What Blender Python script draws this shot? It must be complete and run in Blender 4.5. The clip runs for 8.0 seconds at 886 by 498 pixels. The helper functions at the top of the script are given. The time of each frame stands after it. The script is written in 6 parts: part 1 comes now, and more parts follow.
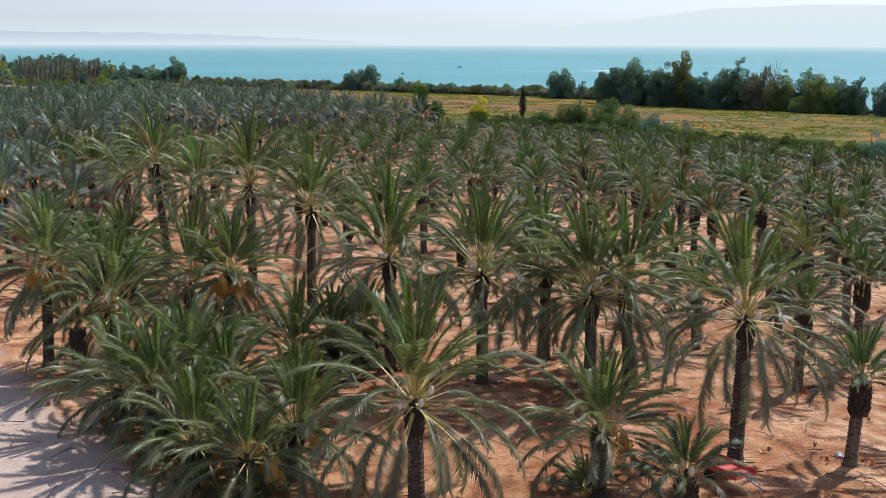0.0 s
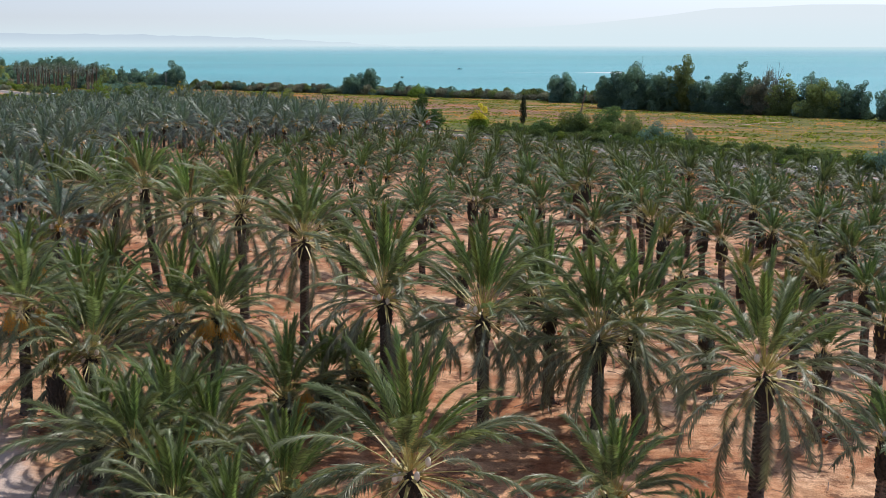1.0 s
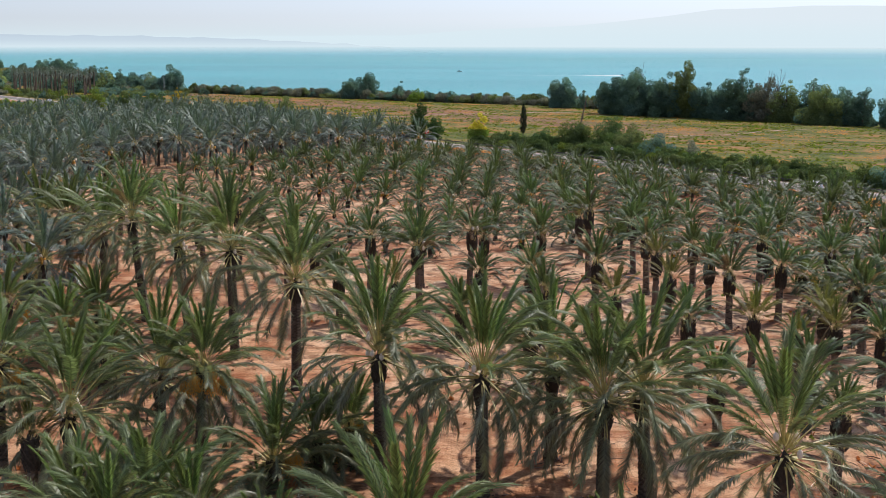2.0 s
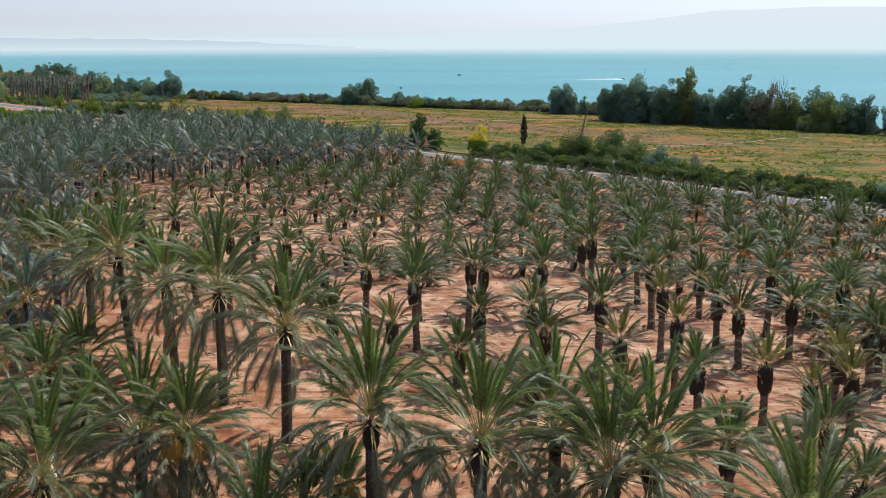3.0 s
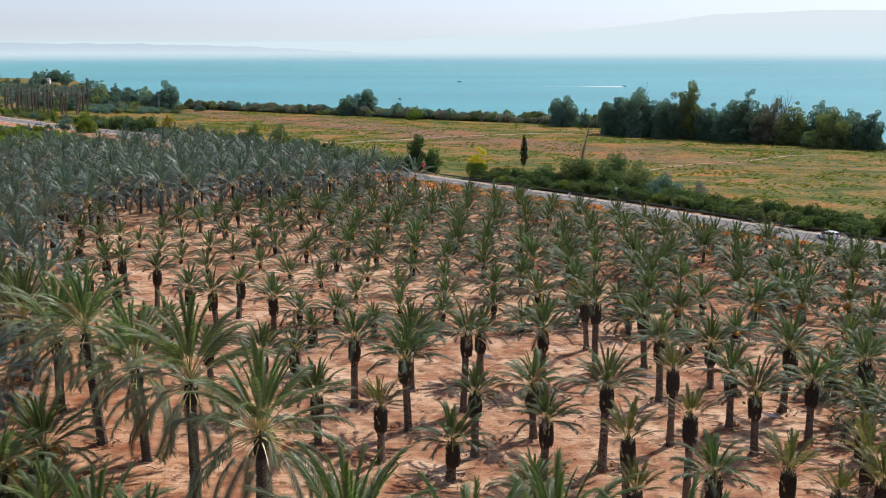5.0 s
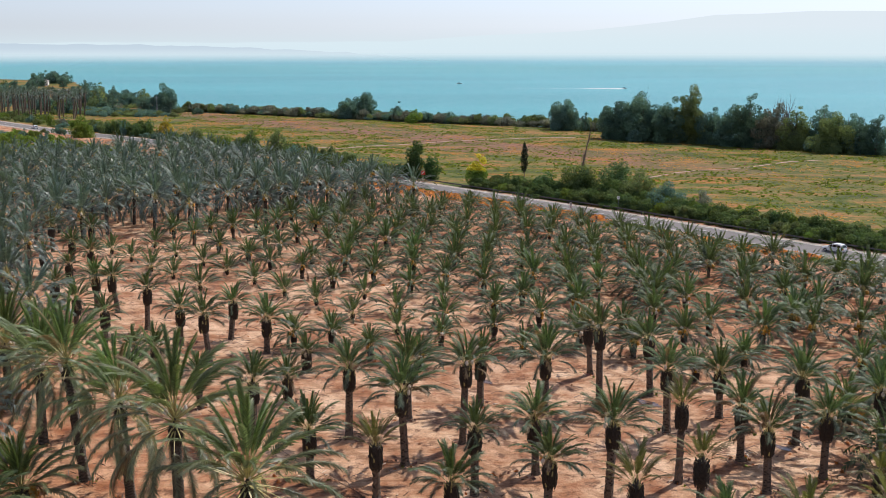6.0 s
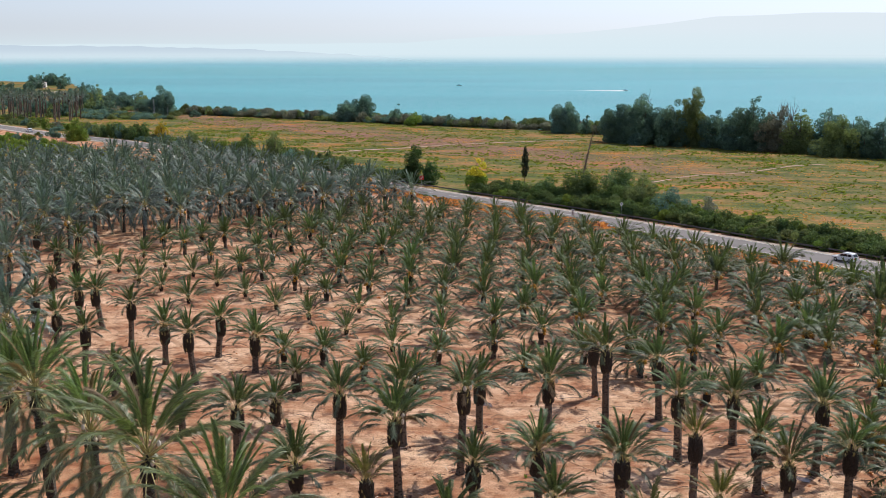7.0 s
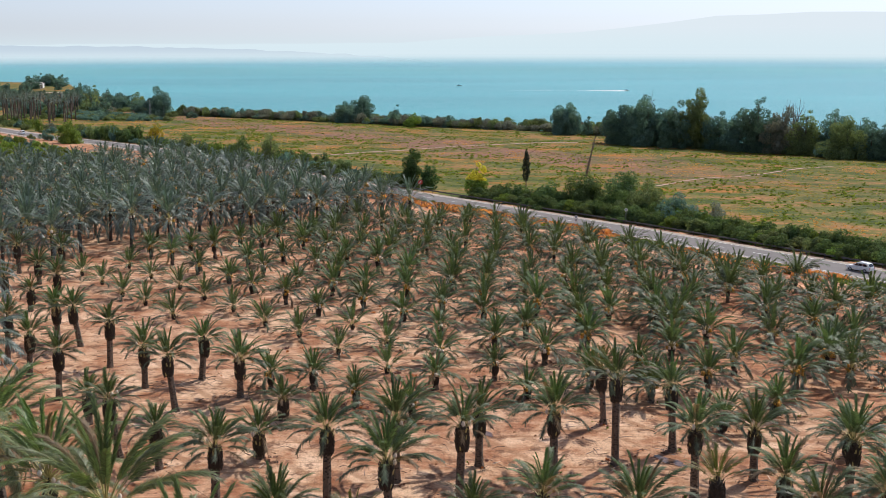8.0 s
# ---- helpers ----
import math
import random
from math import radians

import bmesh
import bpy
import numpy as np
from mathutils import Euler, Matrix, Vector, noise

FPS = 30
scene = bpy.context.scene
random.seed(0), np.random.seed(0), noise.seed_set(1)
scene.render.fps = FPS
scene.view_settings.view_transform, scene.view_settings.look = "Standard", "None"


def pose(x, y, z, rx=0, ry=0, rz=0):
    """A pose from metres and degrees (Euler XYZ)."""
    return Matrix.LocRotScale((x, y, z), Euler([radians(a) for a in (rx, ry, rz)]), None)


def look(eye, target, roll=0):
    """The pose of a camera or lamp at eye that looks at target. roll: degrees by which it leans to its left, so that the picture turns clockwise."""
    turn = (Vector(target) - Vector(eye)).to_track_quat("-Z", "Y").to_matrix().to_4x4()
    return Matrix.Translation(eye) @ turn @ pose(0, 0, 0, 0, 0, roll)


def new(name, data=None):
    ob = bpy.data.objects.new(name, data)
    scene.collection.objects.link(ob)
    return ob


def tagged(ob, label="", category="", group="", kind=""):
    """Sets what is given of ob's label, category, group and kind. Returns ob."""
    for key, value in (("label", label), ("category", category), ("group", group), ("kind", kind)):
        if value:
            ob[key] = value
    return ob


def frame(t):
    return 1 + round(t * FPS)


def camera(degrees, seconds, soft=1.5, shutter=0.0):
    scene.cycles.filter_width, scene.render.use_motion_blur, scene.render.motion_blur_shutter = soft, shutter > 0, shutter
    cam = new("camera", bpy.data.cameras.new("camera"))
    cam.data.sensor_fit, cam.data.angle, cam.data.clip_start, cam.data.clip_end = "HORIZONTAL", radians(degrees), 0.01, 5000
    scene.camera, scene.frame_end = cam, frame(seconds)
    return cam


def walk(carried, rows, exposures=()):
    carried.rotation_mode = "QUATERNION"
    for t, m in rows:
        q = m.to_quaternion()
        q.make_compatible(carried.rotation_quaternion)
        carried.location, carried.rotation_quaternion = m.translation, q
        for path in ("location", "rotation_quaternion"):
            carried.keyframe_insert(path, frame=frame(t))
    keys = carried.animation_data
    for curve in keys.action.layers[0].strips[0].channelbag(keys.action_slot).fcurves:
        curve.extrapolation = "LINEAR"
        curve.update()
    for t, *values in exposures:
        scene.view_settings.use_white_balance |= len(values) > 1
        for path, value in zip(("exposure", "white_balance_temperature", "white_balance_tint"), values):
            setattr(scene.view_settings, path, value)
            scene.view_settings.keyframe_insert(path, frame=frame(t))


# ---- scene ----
# ---- the camera and its way: it climbs and glides ahead over the orchard ----
cam = camera(43.8, 8.0, soft=0.62)
FLIGHT = [
    (0.0, 0.00, 0.00, 23.81, -0.00, -10.87, 0.15),
    (0.5, 0.03, 2.31, 24.71, 0.03, -10.85, 0.03),
    (1.0, 0.14, 4.50, 25.76, 0.03, -10.86, 0.01),
    (1.5, 0.21, 6.67, 27.06, 0.02, -10.86, 0.06),
    (2.0, 0.30, 8.92, 28.33, 0.01, -10.85, 0.06),
    (3.5, 0.73, 15.86, 32.24, 0.06, -10.77, -0.09),
    (4.0, 0.89, 18.03, 33.51, 0.05, -10.76, -0.05),
    (4.5, 1.11, 20.24, 34.78, 0.07, -10.71, -0.05),
    (6.0, 1.36, 27.16, 37.55, 0.05, -10.67, -0.02),
    (6.5, 1.48, 30.07, 37.67, 0.06, -10.65, -0.01),
    (7.0, 1.68, 33.73, 37.78, 0.06, -10.59, -0.02),
    (7.5, 1.85, 37.81, 37.92, 0.07, -10.60, -0.07),
    (8.0, 2.01, 42.02, 38.08, 0.08, -10.61, -0.09),
]
walk(cam, [(t, pose(x, y, z, 90 + pitch, 0, yaw) @ pose(0, 0, 0, 0, 0, roll)) for t, x, y, z, yaw, pitch, roll in FLIGHT])

# ---- sky, sun and exposure ----
SUN_AZIMUTH, SUN_HEIGHT = 43.0, 50.0          # degrees to the right of the view, and above the horizon
scene.view_settings.exposure = 0.0
world = bpy.data.worlds.new("sky")
scene.world = world
world.use_nodes = True
wn = world.node_tree.nodes
sky = wn.new("ShaderNodeTexSky")
sky.sky_type, sky.sun_disc = "NISHITA", False
sky.sun_elevation, sky.sun_rotation = radians(SUN_HEIGHT), radians(SUN_AZIMUTH)
sky.air_density, sky.dust_density, sky.ozone_density, sky.altitude = 1.0, 0.4, 3.0, 0
wn["Background"].inputs["Strength"].default_value = 0.12
pale = wn.new("ShaderNodeHueSaturation")                 # a hazy, milky sky
pale.inputs["Saturation"].default_value = 0.42
cool = wn.new("ShaderNodeMix")
cool.data_type, cool.blend_type = "RGBA", "MULTIPLY"
cool.inputs[0].default_value, cool.inputs[7].default_value = 1.0, (0.88, 0.965, 1.18, 1)
world.node_tree.links.new(sky.outputs[0], pale.inputs["Color"])
world.node_tree.links.new(pale.outputs[0], cool.inputs[6])
world.node_tree.links.new(cool.outputs[2], wn["Background"].inputs[0])
sun = new("sun", bpy.data.lights.new("sun", "SUN"))
sun.data.energy, sun.data.angle, sun.data.color = 4.3, radians(0.6), (1.0, 0.96, 0.91)
ca, sa, ch = math.cos(radians(SUN_AZIMUTH)), math.sin(radians(SUN_AZIMUTH)), math.cos(radians(SUN_HEIGHT))
sun.matrix_world = look((sa * ch * 50, ca * ch * 50, math.sin(radians(SUN_HEIGHT)) * 50), (0, 0, 0))


# ---- materials ----
def shader(name):
    m = bpy.data.materials.new(name)
    m.use_nodes = True
    return m, m.node_tree.nodes, m.node_tree.links, m.node_tree.nodes["Principled BSDF"]


def ramp(nodes, stops):
    r = nodes.new("ShaderNodeValToRGB")
    while len(r.color_ramp.elements) < len(stops):
        r.color_ramp.elements.new(0.5)
    for e, (p, c) in zip(r.color_ramp.elements, stops):
        e.position, e.color = p, (*c, 1)
    return r


def noise_at(nodes, links, scale, detail=4.0, rough=0.6, stretch=(1, 1, 1), coord="Object"):
    co, mp, n = nodes.new("ShaderNodeTexCoord"), nodes.new("ShaderNodeMapping"), nodes.new("ShaderNodeTexNoise")
    mp.inputs["Scale"].default_value = stretch
    n.inputs["Scale"].default_value, n.inputs["Detail"].default_value, n.inputs["Roughness"].default_value = scale, detail, rough
    links.new(co.outputs[coord], mp.inputs[0])
    links.new(mp.outputs[0], n.inputs["Vector"])
    return n


def mixed(nodes, links, a, b, fac, mode="MIX"):
    x = nodes.new("ShaderNodeMix")
    x.data_type, x.blend_type = "RGBA", mode
    for sock, v in ((x.inputs[6], a), (x.inputs[7], b), (x.inputs[0], fac)):
        if isinstance(v, (int, float)):
            sock.default_value = v
        elif isinstance(v, tuple):
            sock.default_value = (*v, 1)
        else:
            links.new(v, sock)
    return x.outputs[2]


def bumped(nodes, links, bsdf, height, strength, distance):
    b = nodes.new("ShaderNodeBump")
    b.inputs["Strength"].default_value, b.inputs["Distance"].default_value = strength, distance
    links.new(height, b.inputs["Height"])
    links.new(b.outputs[0], bsdf.inputs["Normal"])


def plain(name, colour, rough=0.6, metal=0.0, vary=0.25, scale=3.0):
    m, n, l, b = shader(name)
    t = noise_at(n, l, scale)
    dark = tuple(c * (1 - vary) for c in colour)
    light = tuple(min(1, c * (1 + vary)) for c in colour)
    l.new(ramp(n, [(0.3, dark), (0.7, light)]).outputs[0], b.inputs["Base Color"])
    l.new(t.outputs[0], [x for x in n if x.bl_idname == "ShaderNodeValToRGB"][0].inputs[0])
    b.inputs["Roughness"].default_value, b.inputs["Metallic"].default_value = rough, metal
    return m


def leafy(name, young, old, glow, spread=0.35, rough=0.52, shine=0.38, through_leaf=0.38):
    """Foliage: colour goes by the leaf's age, each leaf a little off, light shines through a part."""
    m, n, l, b = shader(name)
    at = n.new("ShaderNodeAttribute")
    at.attribute_name = "age"
    geo, obi = n.new("ShaderNodeNewGeometry"), n.new("ShaderNodeObjectInfo")
    base = mixed(n, l, young, old, at.outputs["Fac"])
    hue = n.new("ShaderNodeHueSaturation")
    mul = n.new("ShaderNodeMath")
    mul.operation = "MULTIPLY_ADD"
    mul.inputs[1].default_value, mul.inputs[2].default_value = 2 * spread, 1 - spread
    l.new(geo.outputs["Random Per Island"], mul.inputs[0])
    mul2 = n.new("ShaderNodeMath")
    mul2.operation = "MULTIPLY_ADD"
    mul2.inputs[1].default_value, mul2.inputs[2].default_value = 0.4, 0.8
    l.new(obi.outputs["Random"], mul2.inputs[0])
    both = n.new("ShaderNodeMath")
    both.operation = "MULTIPLY"
    l.new(mul.outputs[0], both.inputs[0])
    l.new(mul2.outputs[0], both.inputs[1])
    l.new(both.outputs[0], hue.inputs["Value"])
    hs = n.new("ShaderNodeMath")
    hs.operation = "MULTIPLY_ADD"
    hs.inputs[1].default_value, hs.inputs[2].default_value = 0.03, 0.485
    l.new(obi.outputs["Random"], hs.inputs[0])
    l.new(hs.outputs[0], hue.inputs["Hue"])
    l.new(base, hue.inputs["Color"])
    l.new(hue.outputs[0], b.inputs["Base Color"])
    b.inputs["Roughness"].default_value = rough
    b.inputs["Specular IOR Level"].default_value = shine
    tr, mix = n.new("ShaderNodeBsdfTranslucent"), n.new("ShaderNodeMixShader")
    l.new(mixed(n, l, hue.outputs[0], glow, 0.7, "MULTIPLY"), tr.inputs[0])
    mix.inputs[0].default_value = through_leaf
    l.new(b.outputs[0], mix.inputs[1])
    l.new(tr.outputs[0], mix.inputs[2])
    l.new(mix.outputs[0], n["Material Output"].inputs[0])
    return m


FROND = leafy("palm_leaf", (0.168, 0.235, 0.072), (0.232, 0.238, 0.158), (1.0, 1.0, 0.6), 0.45, 0.4, 0.55, 0.46)
FROND_GREEN = leafy("palm_leaf_deep_green", (0.126, 0.182, 0.062), (0.106, 0.13, 0.09), (1.0, 1.0, 0.55), 0.4, 0.48, 0.38)
# grey-green leaf of the far palms; part of its blue stands in for haze
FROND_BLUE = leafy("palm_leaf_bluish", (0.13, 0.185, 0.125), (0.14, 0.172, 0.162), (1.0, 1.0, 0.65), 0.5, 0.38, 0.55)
FROND_PALE = leafy("palm_leaf_yellowing", (0.17, 0.19, 0.05), (0.20, 0.17, 0.08), (1.0, 1.0, 0.6))
FROND_DRY = leafy("palm_leaf_dry", (0.26, 0.19, 0.10), (0.2, 0.14, 0.08), (1.0, 0.9, 0.6))
RACHIS = plain("palm_leaf_stalk", (0.43, 0.36, 0.13), 0.5, vary=0.3)
BOOT = plain("palm_old_leaf_base", (0.05, 0.038, 0.028), 0.9, vary=0.5, scale=6)
DATE = plain("ripening_dates", (0.62, 0.3, 0.03), 0.45, vary=0.35, scale=9)
NET = plain("net_bag", (0.74, 0.63, 0.5), 0.8, vary=0.2, scale=8)
# dark green made lighter and bluer: distance haze put into the leaf colour
LEAF_HAZED = leafy("leaf_hazed_green", (0.185, 0.28, 0.18), (0.125, 0.21, 0.185), (0.95, 1.0, 0.8), 0.35, 0.8, 0.12, 0.5)
LEAF_HEDGE = leafy("leaf_hedge_green", (0.15, 0.2, 0.06), (0.09, 0.145, 0.07), (1.0, 1.0, 0.5), 0.4, 0.75, 0.15, 0.45)
LEAF_DEEP = leafy("leaf_deep_green", (0.085, 0.15, 0.045), (0.055, 0.1, 0.04), (1.0, 1.0, 0.5), 0.35, 0.7, 0.18, 0.4)
LEAF_CYPRESS = leafy("leaf_cypress", (0.05, 0.07, 0.04), (0.04, 0.05, 0.035), (1.0, 1.0, 0.6), 0.3, 0.8, 0.12, 0.25)
LEAF_OLIVE = leafy("leaf_olive", (0.25, 0.29, 0.11), (0.17, 0.22, 0.11), (1.0, 1.0, 0.55), 0.35, 0.8, 0.12, 0.5)
LEAF_BRIGHT = leafy("leaf_bright_green", (0.24, 0.31, 0.06), (0.15, 0.23, 0.055), (1.0, 1.0, 0.4), 0.35, 0.8, 0.15, 0.4)
LEAF_YELLOW = leafy("leaf_yellow", (0.7, 0.55, 0.06), (0.52, 0.45, 0.06), (1.0, 0.95, 0.4), 0.35, 0.8, 0.15, 0.4)
LEAF_GREY = leafy("leaf_grey_green", (0.3, 0.29, 0.2), (0.22, 0.23, 0.18), (1.0, 1.0, 0.7), 0.35, 0.8, 0.15, 0.4)
LEAF_RUST = leafy("weed_rust", (0.64, 0.29, 0.085), (0.5, 0.22, 0.07), (1.0, 0.85, 0.6), 0.25, 0.85, 0.1, 0.5)
WEED_ORANGE = leafy("weed_orange", (0.92, 0.54, 0.16), (0.8, 0.42, 0.12), (1.0, 0.85, 0.6), 0.3, 0.85, 0.1, 0.5)
WEED_GREEN = leafy("weed_green", (0.21, 0.225, 0.035), (0.14, 0.165, 0.032), (1.0, 1.0, 0.5), 0.35, 0.85, 0.1, 0.5)
WEED_OCHRE = leafy("weed_ochre", (0.34, 0.25, 0.045), (0.27, 0.21, 0.04), (1.0, 0.95, 0.5), 0.3, 0.85, 0.1, 0.4)
LEAF_MAUVE = leafy("weed_mauve", (0.36, 0.22, 0.17), (0.28, 0.16, 0.125), (1.0, 0.9, 0.8), 0.3, 0.85, 0.1, 0.4)
BARK = plain("bark", (0.12, 0.09, 0.07), 0.9, vary=0.4, scale=2)
GREY_WOOD = plain("dead_wood", (0.2, 0.145, 0.12), 0.9, vary=0.3)
STEEL = plain("galvanised_steel", (0.42, 0.43, 0.44), 0.5, 0.6)
GUARD = plain("weathered_guardrail", (0.1, 0.095, 0.1), 0.6, 0.3, vary=0.35, scale=0.6)
WHITE = plain("white_paint", (0.8, 0.8, 0.79), 0.35, vary=0.06)
LINE = plain("road_paint", (0.7, 0.7, 0.66), 0.7, vary=0.2, scale=1.5)
RED = plain("red_paint", (0.62, 0.05, 0.03), 0.45, vary=0.15)
PINK_RED = plain("faded_red_sheet", (0.66, 0.1, 0.09), 0.5, vary=0.2)
GLASS_DARK = plain("tinted_car_glass", (0.02, 0.025, 0.03), 0.08, vary=0.1)
RUBBER = plain("tyre_rubber", (0.02, 0.02, 0.02), 0.8)
RENDER_WALL = plain("house_plaster", (0.7, 0.66, 0.6), 0.8, vary=0.1, scale=0.4)
ROOF_TILE = plain("roof_sheet", (0.35, 0.3, 0.27), 0.7, vary=0.25, scale=0.4)
SHOULDER = plain("sandy_road_shoulder", (0.4, 0.315, 0.25), 0.95, vary=0.2, scale=0.5)
EARTH = plain("worn_earth", (0.42, 0.27, 0.2), 0.95, vary=0.2, scale=0.3)
SAND = plain("beach_sand", (0.5, 0.4, 0.3), 0.9, vary=0.15, scale=0.1)


def trunk_bark(name, dark, light):
    m, n, l, b = shader(name)
    fine, broad = noise_at(n, l, 14, 5), noise_at(n, l, 1.2, 3)
    c = mixed(n, l, ramp(n, [(0.3, dark), (0.7, light)]).outputs[0], (0.12, 0.1, 0.08), broad.outputs[0])
    l.new(fine.outputs[0], [x for x in n if x.bl_idname == "ShaderNodeValToRGB"][0].inputs[0])
    l.new(c, b.inputs["Base Color"])
    b.inputs["Roughness"].default_value = 0.92
    bumped(n, l, b, fine.outputs[0], 0.6, 0.03)
    return m


def orchard_soil():
    """Reddish sandy earth with paler worn patches, rusty weeds, dark litter and drag marks along the rows."""
    m, n, l, b = shader("orchard_soil")
    broad, mid, fine = noise_at(n, l, 0.035, 4), noise_at(n, l, 0.22, 6, 0.65), noise_at(n, l, 2.6, 5, 0.7)
    litter = noise_at(n, l, 0.5, 7, 0.72)
    co, mp, streak = n.new("ShaderNodeTexCoord"), n.new("ShaderNodeMapping"), n.new("ShaderNodeTexNoise")
    mp.inputs["Rotation"].default_value, mp.inputs["Scale"].default_value = (0, 0, radians(52.5)), (0.05, 1.1, 1)
    streak.inputs["Scale"].default_value, streak.inputs["Detail"].default_value = 1.0, 5
    l.new(co.outputs["Object"], mp.inputs[0])
    l.new(mp.outputs[0], streak.inputs["Vector"])
    r1 = ramp(n, [(0.33, (0.27, 0.105, 0.05)), (0.43, (0.47, 0.235, 0.13)), (0.52, (0.64, 0.4, 0.25)), (0.66, (0.8, 0.55, 0.375))])
    l.new(mid.outputs[0], r1.inputs[0])
    r2 = ramp(n, [(0.35, (0.74, 0.6, 0.54)), (0.55, (1.0, 1.0, 1.0))])
    l.new(broad.outputs[0], r2.inputs[0])
    c = mixed(n, l, r1.outputs[0], r2.outputs[0], 0.8, "MULTIPLY")
    r3 = ramp(n, [(0.3, (0.6, 0.55, 0.5)), (0.5, (1.0, 1.0, 1.0)), (0.7, (1.12, 1.08, 1.02))])
    l.new(fine.outputs[0], r3.inputs[0])
    c = mixed(n, l, c, r3.outputs[0], 0.6, "MULTIPLY")
    r4 = ramp(n, [(0.515, (0, 0, 0)), (0.6, (0.9, 0.9, 0.9))])
    l.new(litter.outputs[0], r4.inputs[0])
    c = mixed(n, l, c, (0.17, 0.085, 0.052), r4.outputs[0])
    r5 = ramp(n, [(0.55, (0, 0, 0)), (0.65, (0.6, 0.6, 0.6))])
    l.new(streak.outputs[0], r5.inputs[0])
    c = mixed(n, l, c, (0.27, 0.12, 0.055), r5.outputs[0])
    # litter and painted shade darken earth under old palms and in dense roadside rows
    across, wander, near_old, dense, litter_shade = (n.new("ShaderNodeVectorMath"), n.new("ShaderNodeMath"), n.new("ShaderNodeMapRange"), n.new("ShaderNodeMapRange"), n.new("ShaderNodeMath"))
    across.operation = "DOT_PRODUCT"
    across.inputs[1].default_value = (0.793, 0.609, 0)
    l.new(co.outputs["Object"], across.inputs[0])
    wander.operation = "MULTIPLY_ADD"
    wander.inputs[1].default_value = 40.0
    l.new(mid.outputs[0], wander.inputs[0])
    l.new(across.outputs["Value"], wander.inputs[2])
    near_old.inputs[1].default_value, near_old.inputs[2].default_value, near_old.inputs[3].default_value, near_old.inputs[4].default_value = 68.0, 92.0, 1.0, 0.0
    # palm shade between the rows near the road, put into the soil colour
    dense.inputs[1].default_value, dense.inputs[2].default_value = 136.0, 168.0
    l.new(wander.outputs[0], near_old.inputs[0])
    l.new(wander.outputs[0], dense.inputs[0])
    litter_shade.operation = "MAXIMUM"
    l.new(near_old.outputs[0], litter_shade.inputs[0])
    l.new(dense.outputs[0], litter_shade.inputs[1])
    c = mixed(n, l, c, mixed(n, l, c, (0.93, 0.82, 0.74), 1.0, "MULTIPLY"), litter_shade.outputs[0])
    # wheel ruts and scraped arcs between the trunks
    rut = n.new("ShaderNodeTexWave")
    rut.wave_type, rut.bands_direction = "BANDS", "Y"
    rut.inputs["Scale"].default_value, rut.inputs["Distortion"].default_value, rut.inputs["Detail"].default_value = 0.085, 3.2, 3.0
    rut.inputs["Detail Scale"].default_value = 0.35
    mq = n.new("ShaderNodeMapping")
    mq.inputs["Rotation"].default_value = (0, 0, radians(52.5))
    l.new(co.outputs["Object"], mq.inputs[0])
    l.new(mq.outputs[0], rut.inputs["Vector"])
    r7 = ramp(n, [(0.0, (0.7, 0.7, 0.7)), (0.1, (0.5, 0.5, 0.5)), (0.2, (0.0, 0.0, 0.0))])
    l.new(rut.outputs["Fac"], r7.inputs[0])
    worn = noise_at(n, l, 0.11, 4, 0.6)
    r8 = ramp(n, [(0.42, (0, 0, 0)), (0.56, (1, 1, 1))])
    l.new(worn.outputs[0], r8.inputs[0])
    c = mixed(n, l, c, (0.36, 0.185, 0.1), mixed(n, l, r7.outputs[0], r8.outputs[0], 1.0, "MULTIPLY"))
    grit = noise_at(n, l, 7.0, 3, 0.7)
    r6 = ramp(n, [(0.36, (0.62, 0.58, 0.55)), (0.5, (1, 1, 1)), (0.66, (1.14, 1.12, 1.1))])
    l.new(grit.outputs[0], r6.inputs[0])
    c = mixed(n, l, c, r6.outputs[0], 0.75, "MULTIPLY")
    # the pale driven lane along the first row
    dot, wob, edge = n.new("ShaderNodeVectorMath"), n.new("ShaderNodeMath"), n.new("ShaderNodeMapRange")
    dot.operation, dot.inputs[1].default_value = "DOT_PRODUCT", (0.793, 0.609, 0)
    l.new(co.outputs["Object"], dot.inputs[0])
    wob.operation, wob.inputs[1].default_value = "MULTIPLY_ADD", 11.0
    l.new(mid.outputs[0], wob.inputs[0])
    l.new(dot.outputs["Value"], wob.inputs[2])
    edge.inputs[1].default_value, edge.inputs[2].default_value, edge.inputs[3].default_value, edge.inputs[4].default_value = 26.0, 28.5, 1.0, 0.0
    l.new(wob.outputs[0], edge.inputs[0])
    rl = ramp(n, [(0.3, (0.5, 0.37, 0.31)), (0.7, (0.62, 0.5, 0.44))])
    l.new(mid.outputs[0], rl.inputs[0])
    back, both = n.new("ShaderNodeMapRange"), n.new("ShaderNodeMath")
    back.inputs[1].default_value, back.inputs[2].default_value = 14.0, 16.5
    l.new(wob.outputs[0], back.inputs[0])
    both.operation = "MULTIPLY"
    l.new(edge.outputs[0], both.inputs[0])
    l.new(back.outputs[0], both.inputs[1])
    c = mixed(n, l, c, mixed(n, l, rl.outputs[0], r3.outputs[0], 0.5, "MULTIPLY"), both.outputs[0])
    l.new(c, b.inputs["Base Color"])
    b.inputs["Roughness"].default_value, b.inputs["Specular IOR Level"].default_value = 0.95, 0.2
    bumped(n, l, b, fine.outputs[0], 0.9, 0.2)
    return m


